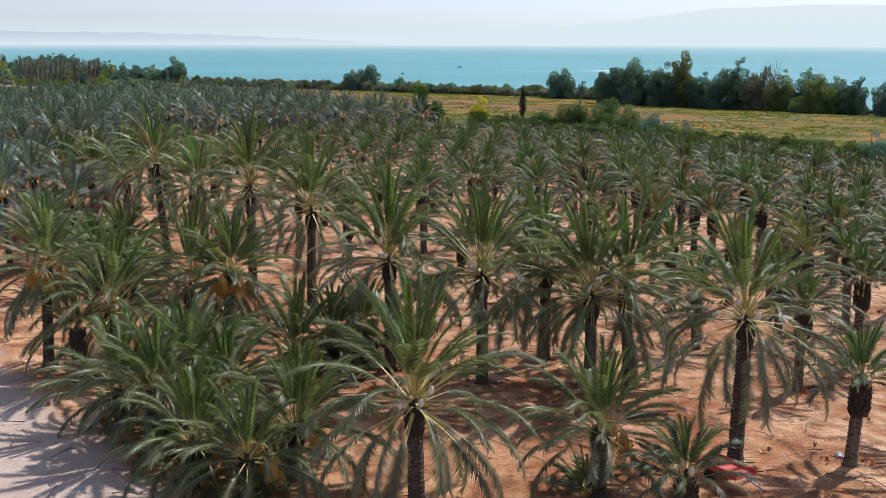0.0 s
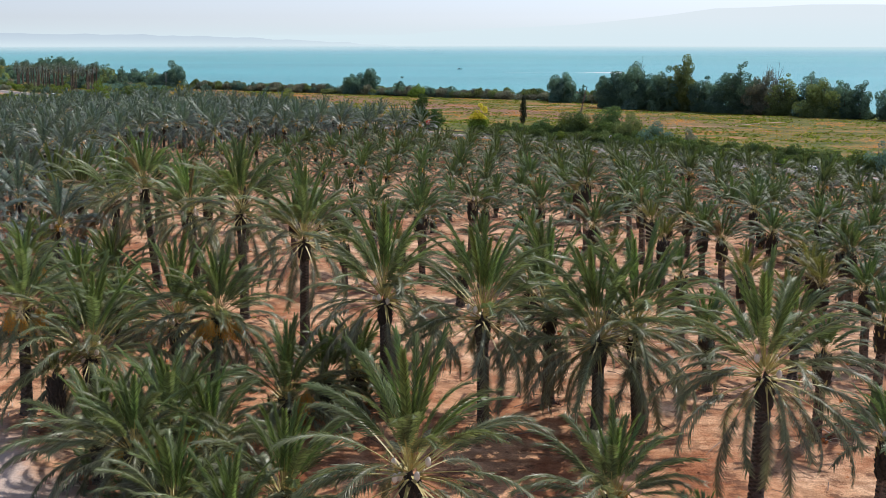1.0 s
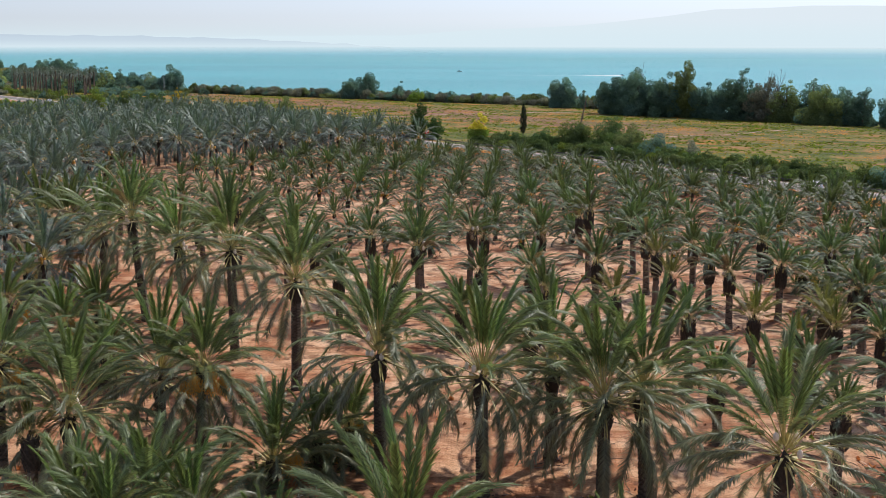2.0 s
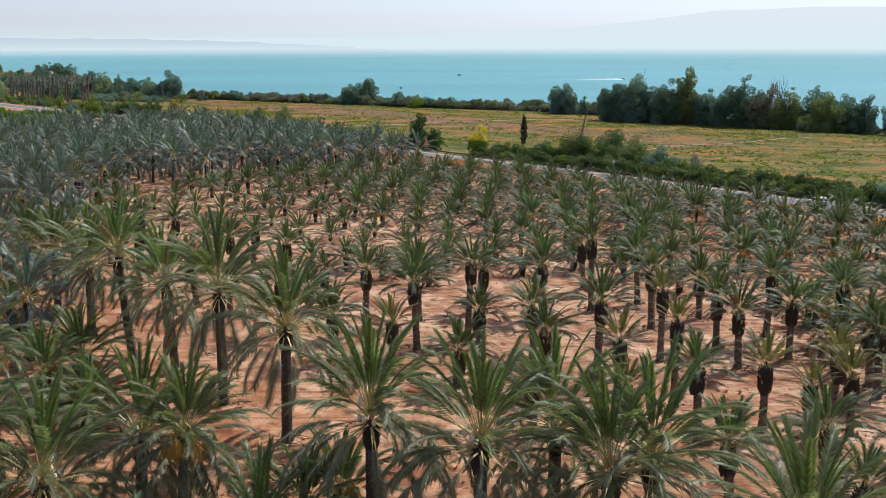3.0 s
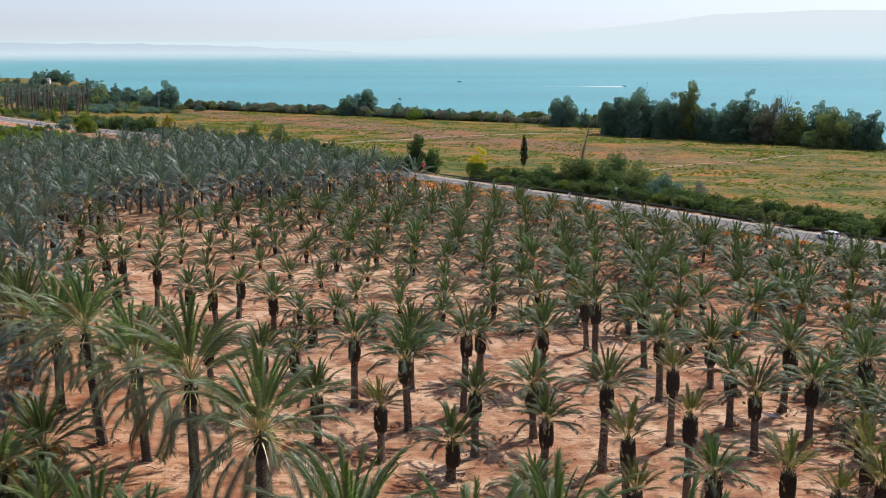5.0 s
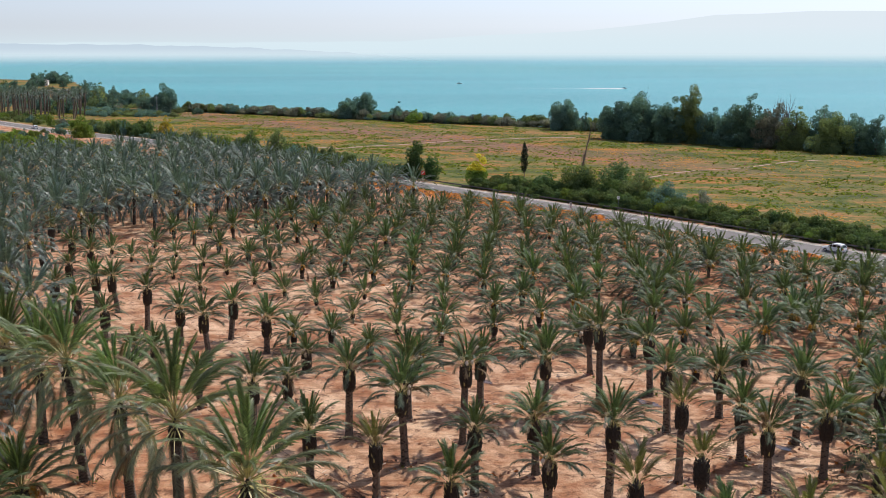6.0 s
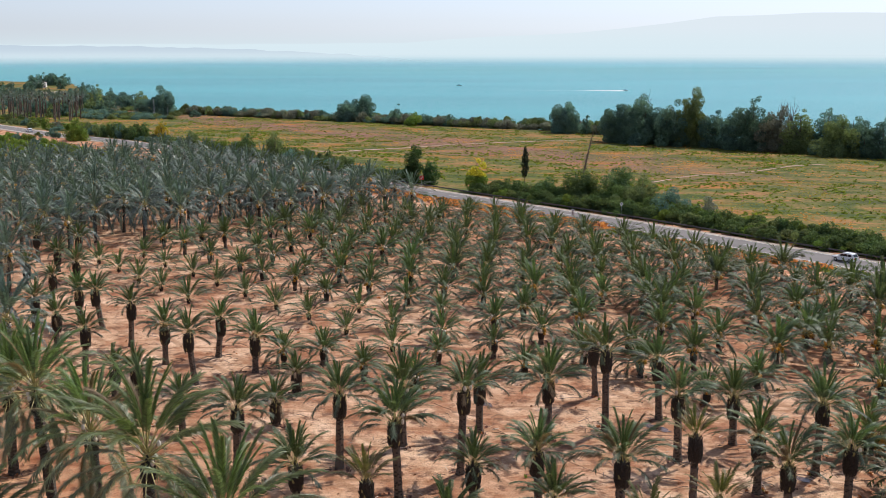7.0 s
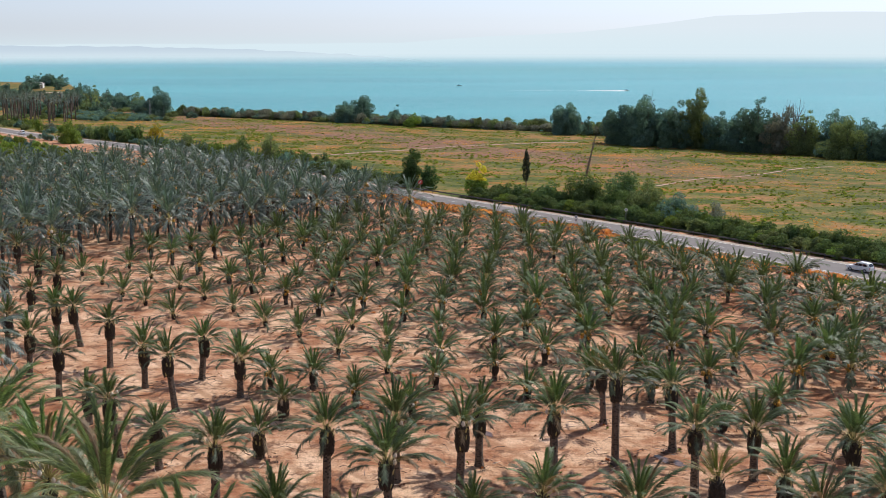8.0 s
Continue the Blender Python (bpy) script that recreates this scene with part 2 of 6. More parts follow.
def field_ground():
    """Dry meadow: olive grass, ochre and rust patches, mauve bare patches."""
    m, n, l, b = shader("dry_meadow")
    big, mid, fine = noise_at(n, l, 0.012, 5, 0.6, (1, 2.2, 1)), noise_at(n, l, 0.05, 6, 0.65, (1, 1.6, 1)), noise_at(n, l, 0.7, 6, 0.7)
    r1 = ramp(n, [(0.39, (0.066, 0.09, 0.022)), (0.46, (0.118, 0.126, 0.032)), (0.52, (0.182, 0.148, 0.046)), (0.59, (0.3, 0.158, 0.062))])
    l.new(mid.outputs[0], r1.inputs[0])
    # a belt of bare mauve-brown ground along the middle of the meadow, and ochre beyond it
    co, across, wander = n.new("ShaderNodeTexCoord"), n.new("ShaderNodeVectorMath"), n.new("ShaderNodeMath")
    across.operation = "DOT_PRODUCT"
    across.inputs[1].default_value = (0.793, 0.609, 0)
    l.new(co.outputs["Object"], across.inputs[0])
    wander.operation = "MULTIPLY_ADD"
    wander.inputs[1].default_value = 150.0
    l.new(big.outputs[0], wander.inputs[0])
    l.new(across.outputs["Value"], wander.inputs[2])
    belt = n.new("ShaderNodeMapRange")
    belt.inputs[1].default_value, belt.inputs[2].default_value = 240.0, 540.0
    l.new(wander.outputs[0], belt.inputs[0])
    rb = ramp(n, [(0.4, (0, 0, 0)), (0.47, (1, 1, 1)), (0.58, (0.8, 0.8, 0.8)), (0.66, (0, 0, 0))])
    l.new(belt.outputs[0], rb.inputs[0])
    along, ends = n.new("ShaderNodeVectorMath"), n.new("ShaderNodeMapRange")
    along.operation = "DOT_PRODUCT"
    along.inputs[1].default_value = (0.609, -0.793, 0)
    l.new(co.outputs["Object"], along.inputs[0])
    l.new(along.outputs["Value"], ends.inputs[0])
    ends.inputs[1].default_value, ends.inputs[2].default_value, ends.inputs[3].default_value, ends.inputs[4].default_value = -310.0, -235.0, 1.0, 0.12
    rm = ramp(n, [(0.42, (0.35, 0.35, 0.35)), (0.56, (1, 1, 1))])
    patch = noise_at(n, l, 0.045, 5, 0.6, (1, 1.8, 1))
    l.new(patch.outputs[0], rm.inputs[0])
    c = mixed(n, l, r1.outputs[0], (0.25, 0.125, 0.095), mixed(n, l, mixed(n, l, rb.outputs[0], rm.outputs[0], 1.0, "MULTIPLY"), ends.outputs[0], 1.0, "MULTIPLY"))
    rp = ramp(n, [(0.57, (0, 0, 0)), (0.65, (0.7, 0.7, 0.7))])
    streak = noise_at(n, l, 0.03, 5, 0.62, (1, 1.8, 1))
    l.new(streak.outputs[0], rp.inputs[0])
    c = mixed(n, l, c, (0.4, 0.155, 0.035), rp.outputs[0])
    r3 = ramp(n, [(0.38, (0.5, 0.56, 0.45)), (0.5, (0.95, 0.95, 0.92)), (0.62, (1.3, 1.15, 1.0))])
    l.new(fine.outputs[0], r3.inputs[0])
    c = mixed(n, l, c, r3.outputs[0], 0.85, "MULTIPLY")
    l.new(c, b.inputs["Base Color"])
    b.inputs["Roughness"].default_value, b.inputs["Specular IOR Level"].default_value = 0.95, 0.12
    bumped(n, l, b, fine.outputs[0], 0.5, 0.25)
    return m


def asphalt():
    m, n, l, b = shader("worn_asphalt")
    mid, fine = noise_at(n, l, 0.25, 5, 0.6, (0.3, 1, 1)), noise_at(n, l, 5, 4)
    r = ramp(n, [(0.3, (0.165, 0.146, 0.138)), (0.7, (0.22, 0.195, 0.183))])
    l.new(mid.outputs[0], r.inputs[0])
    r3 = ramp(n, [(0.3, (0.85, 0.85, 0.85)), (0.6, (1, 1, 1))])
    l.new(fine.outputs[0], r3.inputs[0])
    l.new(mixed(n, l, r.outputs[0], r3.outputs[0], 0.8, "MULTIPLY"), b.inputs["Base Color"])
    b.inputs["Roughness"].default_value, b.inputs["Specular IOR Level"].default_value = 0.85, 0.25
    return m


def lake_water():
    """Turquoise silty water, ruffled by a light wind."""
    m, n, l, b = shader("lake_water")
    chop, drift = noise_at(n, l, 0.12, 6, 0.65, (1, 2.2, 1)), noise_at(n, l, 0.0016, 4, 0.55, (1, 3.5, 1))
    r = ramp(n, [(0.35, (0.016, 0.25, 0.255)), (0.65, (0.036, 0.325, 0.325))])
    l.new(drift.outputs[0], r.inputs[0])
    l.new(r.outputs[0], b.inputs["Base Color"])
    b.inputs["Roughness"].default_value, b.inputs["IOR"].default_value = 0.28, 1.33
    bumped(n, l, b, chop.outputs[0], 1.0, 0.9)
    return m


def painted_haze(name, water, mist, hill, base, top):
    """The far shore, its haze painted in as glow: a backdrop that melts into the water through a band of mist."""
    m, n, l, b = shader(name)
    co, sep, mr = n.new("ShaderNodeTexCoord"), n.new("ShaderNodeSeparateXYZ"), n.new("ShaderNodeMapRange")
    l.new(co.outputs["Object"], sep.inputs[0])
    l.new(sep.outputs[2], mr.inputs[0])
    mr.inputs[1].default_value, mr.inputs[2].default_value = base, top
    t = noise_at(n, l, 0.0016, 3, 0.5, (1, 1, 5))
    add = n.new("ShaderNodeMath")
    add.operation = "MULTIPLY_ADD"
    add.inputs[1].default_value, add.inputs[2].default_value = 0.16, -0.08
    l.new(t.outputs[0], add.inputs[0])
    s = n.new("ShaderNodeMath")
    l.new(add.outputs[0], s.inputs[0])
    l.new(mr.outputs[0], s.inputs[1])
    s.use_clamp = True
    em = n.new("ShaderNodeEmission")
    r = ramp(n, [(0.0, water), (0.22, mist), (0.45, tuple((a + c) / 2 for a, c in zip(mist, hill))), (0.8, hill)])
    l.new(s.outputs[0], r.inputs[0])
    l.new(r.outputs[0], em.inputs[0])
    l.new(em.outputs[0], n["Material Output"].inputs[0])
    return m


def haze_sheet(name, colour, base, top, stops):
    """A glowing see-through sheet painted as mist, clear at its foot; stops: how thick it is from base to top."""
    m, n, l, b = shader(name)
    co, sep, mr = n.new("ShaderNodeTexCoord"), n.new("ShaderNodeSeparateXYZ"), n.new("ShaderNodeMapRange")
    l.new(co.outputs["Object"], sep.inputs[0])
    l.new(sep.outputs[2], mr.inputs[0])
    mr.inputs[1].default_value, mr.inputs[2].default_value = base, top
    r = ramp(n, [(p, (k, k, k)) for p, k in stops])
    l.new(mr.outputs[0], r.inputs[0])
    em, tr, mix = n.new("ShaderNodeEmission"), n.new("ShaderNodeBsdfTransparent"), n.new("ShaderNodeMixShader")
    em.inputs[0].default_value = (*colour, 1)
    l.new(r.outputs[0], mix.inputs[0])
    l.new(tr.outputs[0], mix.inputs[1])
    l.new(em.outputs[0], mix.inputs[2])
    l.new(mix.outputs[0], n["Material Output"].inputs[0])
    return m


TRUNK = trunk_bark("palm_trunk_bark", (0.06, 0.042, 0.03), (0.34, 0.225, 0.155))
TRUNK_OLD = trunk_bark("old_palm_trunk_bark", (0.03, 0.022, 0.017), (0.15, 0.1, 0.075))
SOIL, FIELD, ASPHALT, WATER = orchard_soil(), field_ground(), asphalt(), lake_water()


# ---- building helpers ----
D, N = Vector((0.609, -0.793)).normalized(), Vector((0.793, 0.609)).normalized()   # along and across the palm rows


def place(u, v):
    """World x, y of a point u along and v across the rows."""
    return D.x * u + N.x * v, D.y * u + N.y * v


SHORE = ((-4500, -1500), (-2500, 0), (-1600, 420), (-1400, 500), (-1129, 425), (-741, 352), (-597, 408), (-464, 458), (-376, 468), (-322, 486), (-100, 540), (1500, 900), (4500, 1600))
LAKE = -11.0


def curve_at(table, q):
    for (a, fa), (b, fb) in zip(table, table[1:]):
        if q <= b:
            return fa + (fb - fa) * max(0, (q - a)) / (b - a)
    return table[-1][1]


ROAD = ((-3000, -300), (-700, 170), (-600, 178), (-530, 183), (-470, 194), (-420, 198), (-290, 199.5), (-240, 202), (-200, 204), (1500, 206), (3000, 206))


def land(u, v):
    """Height of the ground."""
    r, s = curve_at(ROAD, u), curve_at(SHORE, u)
    if v > s:
        return LAKE - 1.2 - min(6, (v - s) * 0.03)
    if v > r + 7:
        k = (v - r - 7) / max(1, s - r - 7)
        return -2.5 + (LAKE + 0.4 + 2.5) * k ** 0.9 if k < 0.985 else LAKE + 0.3 - (k - 0.985) / 0.015 * 1.4
    if v > r - 80:
        return -2.5 * min(1, max(0, (v - r + 80) / 72)) ** 1.5
    return 0.0


def lump(u, v):
    """Small unevenness of the ground."""
    x, y = place(u, v)
    if abs(v - curve_at(ROAD, u)) < 11:
        return -0.08
    if -450 < u < 60 and v < 195:
        return noise.noise((x * 0.13, y * 0.13, 0)) * 0.16 + noise.noise((x * 0.5, y * 0.5, 4)) * 0.07
    return noise.noise((x * 0.03, y * 0.03, 0)) * 0.3


def soil(u, v):
    return land(u, v) + lump(u, v)


def mesh_of(name, verts, faces, mats, index=None, smooth=False, age=None):
    me = bpy.data.meshes.new(name)
    me.from_pydata(verts, [], faces)
    for m in mats:
        me.materials.append(m)
    if index is not None:
        me.polygons.foreach_set("material_index", np.asarray(index, dtype=np.int32))
    if smooth:
        me.polygons.foreach_set("use_smooth", np.ones(len(me.polygons), dtype=bool))
    if age is not None:
        me.attributes.new("age", "FLOAT", "FACE").data.foreach_set("value", np.asarray(age, dtype=np.float32))
    me.update()
    return me


def part(name, data, parent, m=None, label=""):
    ob = new(name, data)
    ob.parent = parent
    if m is not None:
        ob.matrix_local = m
    return tagged(ob, label)


def quad_mesh(name, verts, quads, mats, index, age):
    """A large mesh of quads, from arrays."""
    me = bpy.data.meshes.new(name)
    n = len(quads)
    me.vertices.add(len(verts))
    me.vertices.foreach_set("co", np.asarray(verts, dtype=np.float32).ravel())
    me.loops.add(4 * n)
    me.loops.foreach_set("vertex_index", np.asarray(quads, dtype=np.int32).ravel())
    me.polygons.add(n)
    me.polygons.foreach_set("loop_start", np.arange(0, 4 * n, 4, dtype=np.int32))
    for m in mats:
        me.materials.append(m)
    me.polygons.foreach_set("material_index", np.asarray(index, dtype=np.int32))
    me.attributes.new("age", "FLOAT", "FACE").data.foreach_set("value", np.asarray(age, dtype=np.float32))
    me.update(calc_edges=True)
    me.validate()
    return me


class Solid:
    """Gathers vertices and faces of one mesh."""

    def __init__(self):
        self.v, self.f, self.i, self.a = [], [], [], []

    def add(self, verts, faces, mat=0, age=0.5):
        o = len(self.v)
        self.v += [tuple(p) for p in verts]
        self.f += [tuple(q + o for q in f) for f in faces]
        self.i += [mat] * len(faces)
        self.a += [age] * len(faces)
        return self

    def box(self, x0, x1, y0, y1, z0, z1, mat=0):
        p = [(x, y, z) for z in (z0, z1) for x, y in ((x0, y0), (x1, y0), (x1, y1), (x0, y1))]
        return self.add(p, [(3, 2, 1, 0), (4, 5, 6, 7), (0, 1, 5, 4), (1, 2, 6, 5), (2, 3, 7, 6), (3, 0, 4, 7)], mat)

    def tube(self, points, radii, sides=6, mat=0, cap=True):
        """A tapered tube along points."""
        pts = [Vector(p) for p in points]
        rings = []
        for k, p in enumerate(pts):
            t = (pts[min(k + 1, len(pts) - 1)] - pts[max(k - 1, 0)]).normalized()
            a = t.orthogonal().normalized()
            b = t.cross(a)
            rings.append([p + (a * math.cos(2 * math.pi * j / sides) + b * math.sin(2 * math.pi * j / sides)) * radii[k] for j in range(sides)])
        faces = [(k * sides + j, k * sides + (j + 1) % sides, (k + 1) * sides + (j + 1) % sides, (k + 1) * sides + j) for k in range(len(pts) - 1) for j in range(sides)]
        if cap:
            faces += [tuple(reversed(range(sides))), tuple(range((len(pts) - 1) * sides, len(pts) * sides))]
        return self.add([q for r in rings for q in r], faces, mat)

    def mesh(self, name, mats, smooth=False, aged=False):
        return mesh_of(name, self.v, self.f, mats, self.i, smooth, self.a if aged else None)


# ---- the ground, the road, the lake and the far shore ----
def steps(stops):
    out = []
    for (a, b, s) in stops:
        k = max(1, round((b - a) / s))
        out += [a + (b - a) * i / k for i in range(k)]
    return out + [stops[-1][1]]


us = steps([(-4400, -1600, 200), (-1600, -760, 30), (-760, -420, 8), (-420, -130, 4), (-130, -30, 1.6), (-30, 40, 5), (40, 400, 40), (400, 3000, 300)])
vs = steps([(-3000, -300, 300), (-300, 0, 20), (0, 8, 2.5), (8, 27, 0.8), (27, 120, 3), (120, 230, 2.5), (230, 500, 6), (500, 900, 40), (900, 1800, 150)])
verts, faces, index = [], [], []
for u in us:
    for v in vs:
        x, y = place(u, v)
        verts.append((x, y, soil(u, v)))
nv = len(vs)
for a in range(len(us) - 1):
    for b in range(nv - 1):
        faces.append((a * nv + b, a * nv + b + 1, (a + 1) * nv + b + 1, (a + 1) * nv + b))
        uc, vc = (us[a] + us[a + 1]) / 2, (vs[b] + vs[b + 1]) / 2
        index.append(0 if vc < curve_at(ROAD, uc) + 7.5 else 1)
ground = tagged(new("ground", mesh_of("ground", verts, faces, [SOIL, FIELD], index, True)),
                "reddish sandy orchard soil passing into dry lakeside meadow", "ground", kind="structure")

p = Solid()
ring = [(math.cos(2 * math.pi * k / 48) * 4850, math.sin(2 * math.pi * k / 48) * 4850, LAKE) for k in range(48)]
p.add(ring, [tuple(range(48))])
water = tagged(new("water", p.mesh("lake", [WATER])), "turquoise lake with light ripples under haze", "water", kind="structure")


def ridge(name, radius, heights, material, label, a0, a1):
    s = Solid()
    n = 160
    pts = []
    for k in range(n + 1):
        a = a0 + (a1 - a0) * k / n
        h = curve_at(heights, a) + (0 if radius < 4000 else 9) * noise.noise((a * 0.35, radius * 0.01, 0)) + 2.5 * noise.noise((a * 1.1, radius * 0.01, 7))
        x, y = math.sin(radians(a)) * radius, math.cos(radians(a)) * radius
        pts += [(x, y, LAKE - 2), (x, y, LAKE + max(0.2, h))]
    s.add(pts, [(2 * k, 2 * k + 2, 2 * k + 3, 2 * k + 1) for k in range(n)])
    return tagged(new(name, s.mesh(name, [material])), label, "far shore", kind="structure")


# glow colours graded by height stand in for haze over the hills
HAZE_FAR = painted_haze("far_hills_painted_haze", (0.72, 0.85, 0.90), (0.72, 0.84, 0.90), (0.745, 0.83, 0.9), -12, 130)
# upright glowing sheet added as mist, so the lake's far edge fades
MIST = haze_sheet("painted_mist_sheet", (0.7, 0.83, 0.9), LAKE, LAKE + 102, ((0.0, 0.0), (0.08, 0.16), (0.15, 0.55), (0.22, 0.93), (0.36, 0.95), (0.5, 0.6), (0.75, 0.1), (1.0, 0.0)))
# the headland is such a glowing sheet too, its haze painted in by height
HEADLAND = haze_sheet("headland_painted_haze", (0.5, 0.6, 0.72), LAKE + 10, LAKE + 56, ((0.0, 0.0), (0.3, 0.2), (0.55, 0.6), (0.85, 0.8), (1.0, 0.8)))
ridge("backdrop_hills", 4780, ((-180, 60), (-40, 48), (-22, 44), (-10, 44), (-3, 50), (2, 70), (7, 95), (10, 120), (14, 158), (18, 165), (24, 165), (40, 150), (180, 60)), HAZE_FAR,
      "pale bluish hills beyond the lake, haze painted in", -180, 180)
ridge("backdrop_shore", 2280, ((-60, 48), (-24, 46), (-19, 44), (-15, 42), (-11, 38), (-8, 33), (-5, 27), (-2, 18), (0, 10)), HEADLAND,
      "low headland across the water on a sheet with painted haze", -60, 0)
ridge("backdrop_mist", 2300, ((-60, 104), (180, 104)), MIST, "white glowing sheet painted as mist on the far water", -60, 60)


def strip(name, offsets, zs, material, u0, u1, step, label, category, kind="", close=False):
    """A band that follows the road: offsets from its middle, heights over the road."""
    s = Solid()
    k = max(2, round((u1 - u0) / step))
    n = len(offsets)
    for i in range(k + 1):
        u = u0 + (u1 - u0) * i / k
        c = curve_at(ROAD, u)
        slope = (curve_at(ROAD, u + 1) - curve_at(ROAD, u - 1)) / 2
        w = math.hypot(1, slope)
        for o, z in zip(offsets, zs):
            uu, vv = u - slope / w * o, c + o / w
            x, y = place(uu, vv)
            s.v.append((x, y, -2.5 + z))
    for i in range(k):
        for j in range(n - 1 if not close else n):
            j2 = (j + 1) % n
            s.f.append((i * n + j, i * n + j2, (i + 1) * n + j2, (i + 1) * n + j))
            s.i.append(0)
    return s


road_band = strip("road", (-6.2, -6.0, -4.35, 0, 4.35, 6.0, 6.2), (-0.3, 0.05, 0.07, 0.12, 0.07, 0.05, -0.3), None, -760, 300, 4, "", "")
road_band.i = [0 if k % 6 in (2, 3) else 1 for k in range(len(road_band.f))]
road = tagged(new("road", road_band.mesh("road", [ASPHALT, SHOULDER])),
              "grey two-lane asphalt road with faded markings", "road", kind="structure")
for o in (-4.0, 4.0):
    z = 0.05 + 0.07 * (1 - abs(o) / 6)
    tagged(new("trim_edge_line", strip("edge_line", (o - 0.09, o + 0.09), (z + 0.006, z + 0.006), None, -700, 250, 5, "", "").mesh("edge_line", [LINE])),
           "thin worn white edge line on asphalt", "road marking", kind="structure")
dash = Solid()
dash.box(-1.7, 1.7, -0.08, 0.08, 0.0, 0.012)
dash_me = dash.mesh("centre_dash", [LINE])
for k in range(80):
    u = -640 + k * 10.4
    c, slope = curve_at(ROAD, u), (curve_at(ROAD, u + 2) - curve_at(ROAD, u - 2)) / 4
    x, y = place(u, c)
    d2 = D + N * slope
    ob = part("centre_dash", dash_me, road, pose(x, y, -2.5 + 0.121, 0, 0, math.degrees(math.atan2(d2.y, d2.x))))


# ---- palms ----
def frond_parts(length, droop, pairs, leaf, width, seed, lift=14, n=10, bare=0.23, spread=1.0):
    """One palm leaf along +x: verts, faces, material index. The stalk arches down by droop degrees."""
    r = random.Random(seed)
    px, pz, pts, tans = 0.0, 0.0, [], []
    twist = r.uniform(-0.12, 0.12)
    for k in range(n + 1):
        q = k / n
        a = -radians(droop) * q ** 1.9
        t = Vector((math.cos(a), twist * q, math.sin(a))).normalized()
        pts.append(Vector((px, twist * q * q * length * 0.5, pz)))
        tans.append(t)
        px, pz = px + math.cos(a) * length / n, pz + math.sin(a) * length / n
    v, f, m = [], [], []
    # stalk
    for k, (p, t) in enumerate(zip(pts, tans)):
        q = k / n
        w = length * (0.0078 * (1 - q) ** 1.8 + 0.0012) * (1.7 if k == 0 else 1)
        up = Vector((-t.z, 0, t.x))
        v += [p + Vector((0, w, 0)) + up * w * 0.3, p - Vector((0, w, 0)) + up * w * 0.3, p - up * w * 0.8]
    for k in range(n):
        for j in range(3):
            f.append((3 * k + j, 3 * k + (j + 1) % 3, 3 * k + 3 + (j + 1) % 3, 3 * k + 3 + j))
            m.append(1 if k < (0.34 * n if n > 7 else 1) else 0)
    # leaflets
    for i in range(pairs):
        q = bare + (1 - bare) * (i + r.uniform(-0.3, 0.3)) / (pairs - 1)
        q = min(0.995, max(bare - 0.02, q))
        k = min(n - 1, int(q * n))
        g = q * n - k
        p, t = pts[k].lerp(pts[k + 1], g), tans[k].lerp(tans[k + 1], g).normalized()
        up = Vector((-t.z, 0, t.x)).normalized()
        for side in (-1, 1):
            l = leaf * (0.35 + 0.65 * math.sin(math.pi * min(1, max(0, 0.92 * q - 0.08))) ** 0.6) * r.uniform(0.82, 1.1)
            a = radians((63 - 28 * q + r.uniform(-8, 8)) * spread)
            e = radians(lift + (12 if i % 2 else -12) + r.uniform(-12, 12))
            out = Vector((0, side, 0)) * math.cos(e) + up * math.sin(e)
            d = (t * math.cos(a) + out * math.sin(a)).normalized()
            wv = (t - d * t.dot(d)).normalized() * width * r.uniform(0.8, 1.2)
            o = len(v)
            mid = p + d * l * 0.42 + Vector((0, 0, -0.01 * l))
            v += [p - wv * 0.7, p + d * l * (0.7 + 0.3 * spread) + Vector((0, 0, -0.2 * l)) - wv * 0.12, mid + wv * 1.1, p + wv * 0.7]
            f.append((o, o + 1, o + 2, o + 3))
            m.append(0)
    return np.array([tuple(q) for q in v]), f, m


def crown_plan(count, high, low, seed, heart=0.8):
    """Azimuth, elevation, length factor and age (0 young, 1 old) of each leaf of a crown."""
    r = random.Random(seed)
    out = []
    for k in range(count):
        q = k / (count - 1)
        if q < 0.16:                                     # the upright heart
            el = high + (70 - high) * q / 0.16 + r.uniform(-7, 7)
        else:
            el = 68 + (low - 68) * ((q - 0.16) / 0.84) ** 1.1 + r.uniform(-13, 13)
        out.append(((k * 137.508 + r.uniform(-24, 24)) % 360, el, (heart + (1 - heart) * min(1, 2.2 * q + 0.1)) * r.uniform(0.84, 1.08), min(1, max(0, q + r.uniform(-0.08, 0.08)))))
    return out


def frond_matrix(az, el, r0=0.0, z0=0.0, size=1.0):
    roll = 18 * math.sin(az * 7.3 + el)                      # each leaf is turned a little about its stalk
    return Matrix.Rotation(radians(az), 4, "Z") @ Matrix.Translation((r0, 0, z0)) @ Matrix.Rotation(-radians(el), 4, "Y") @ Matrix.Rotation(radians(roll), 4, "X") @ Matrix.Diagonal((size, size, size, 1))


FROND_SETS = {}


def frond_set(length, pairs, leaf, width, base, key, n=10, bare=0.23):
    """Arrays of four leaf shapes, from stiff to drooping."""
    FROND_SETS[key] = [frond_parts(length, base * k, pairs, leaf, width, 11 + i + len(key), (24, 16, 10, 4)[i], n, bare + 0.03 * i, (0.62, 0.92, 1.0, 1.0)[i]) for i, k in enumerate((0.36, 0.85, 1.15, 1.2))]


def shape_for(q):
    return 0 if q < 0.17 else 1 if q < 0.42 else 2 if q < 0.72 else 3


CROWN_ARRAYS = {}


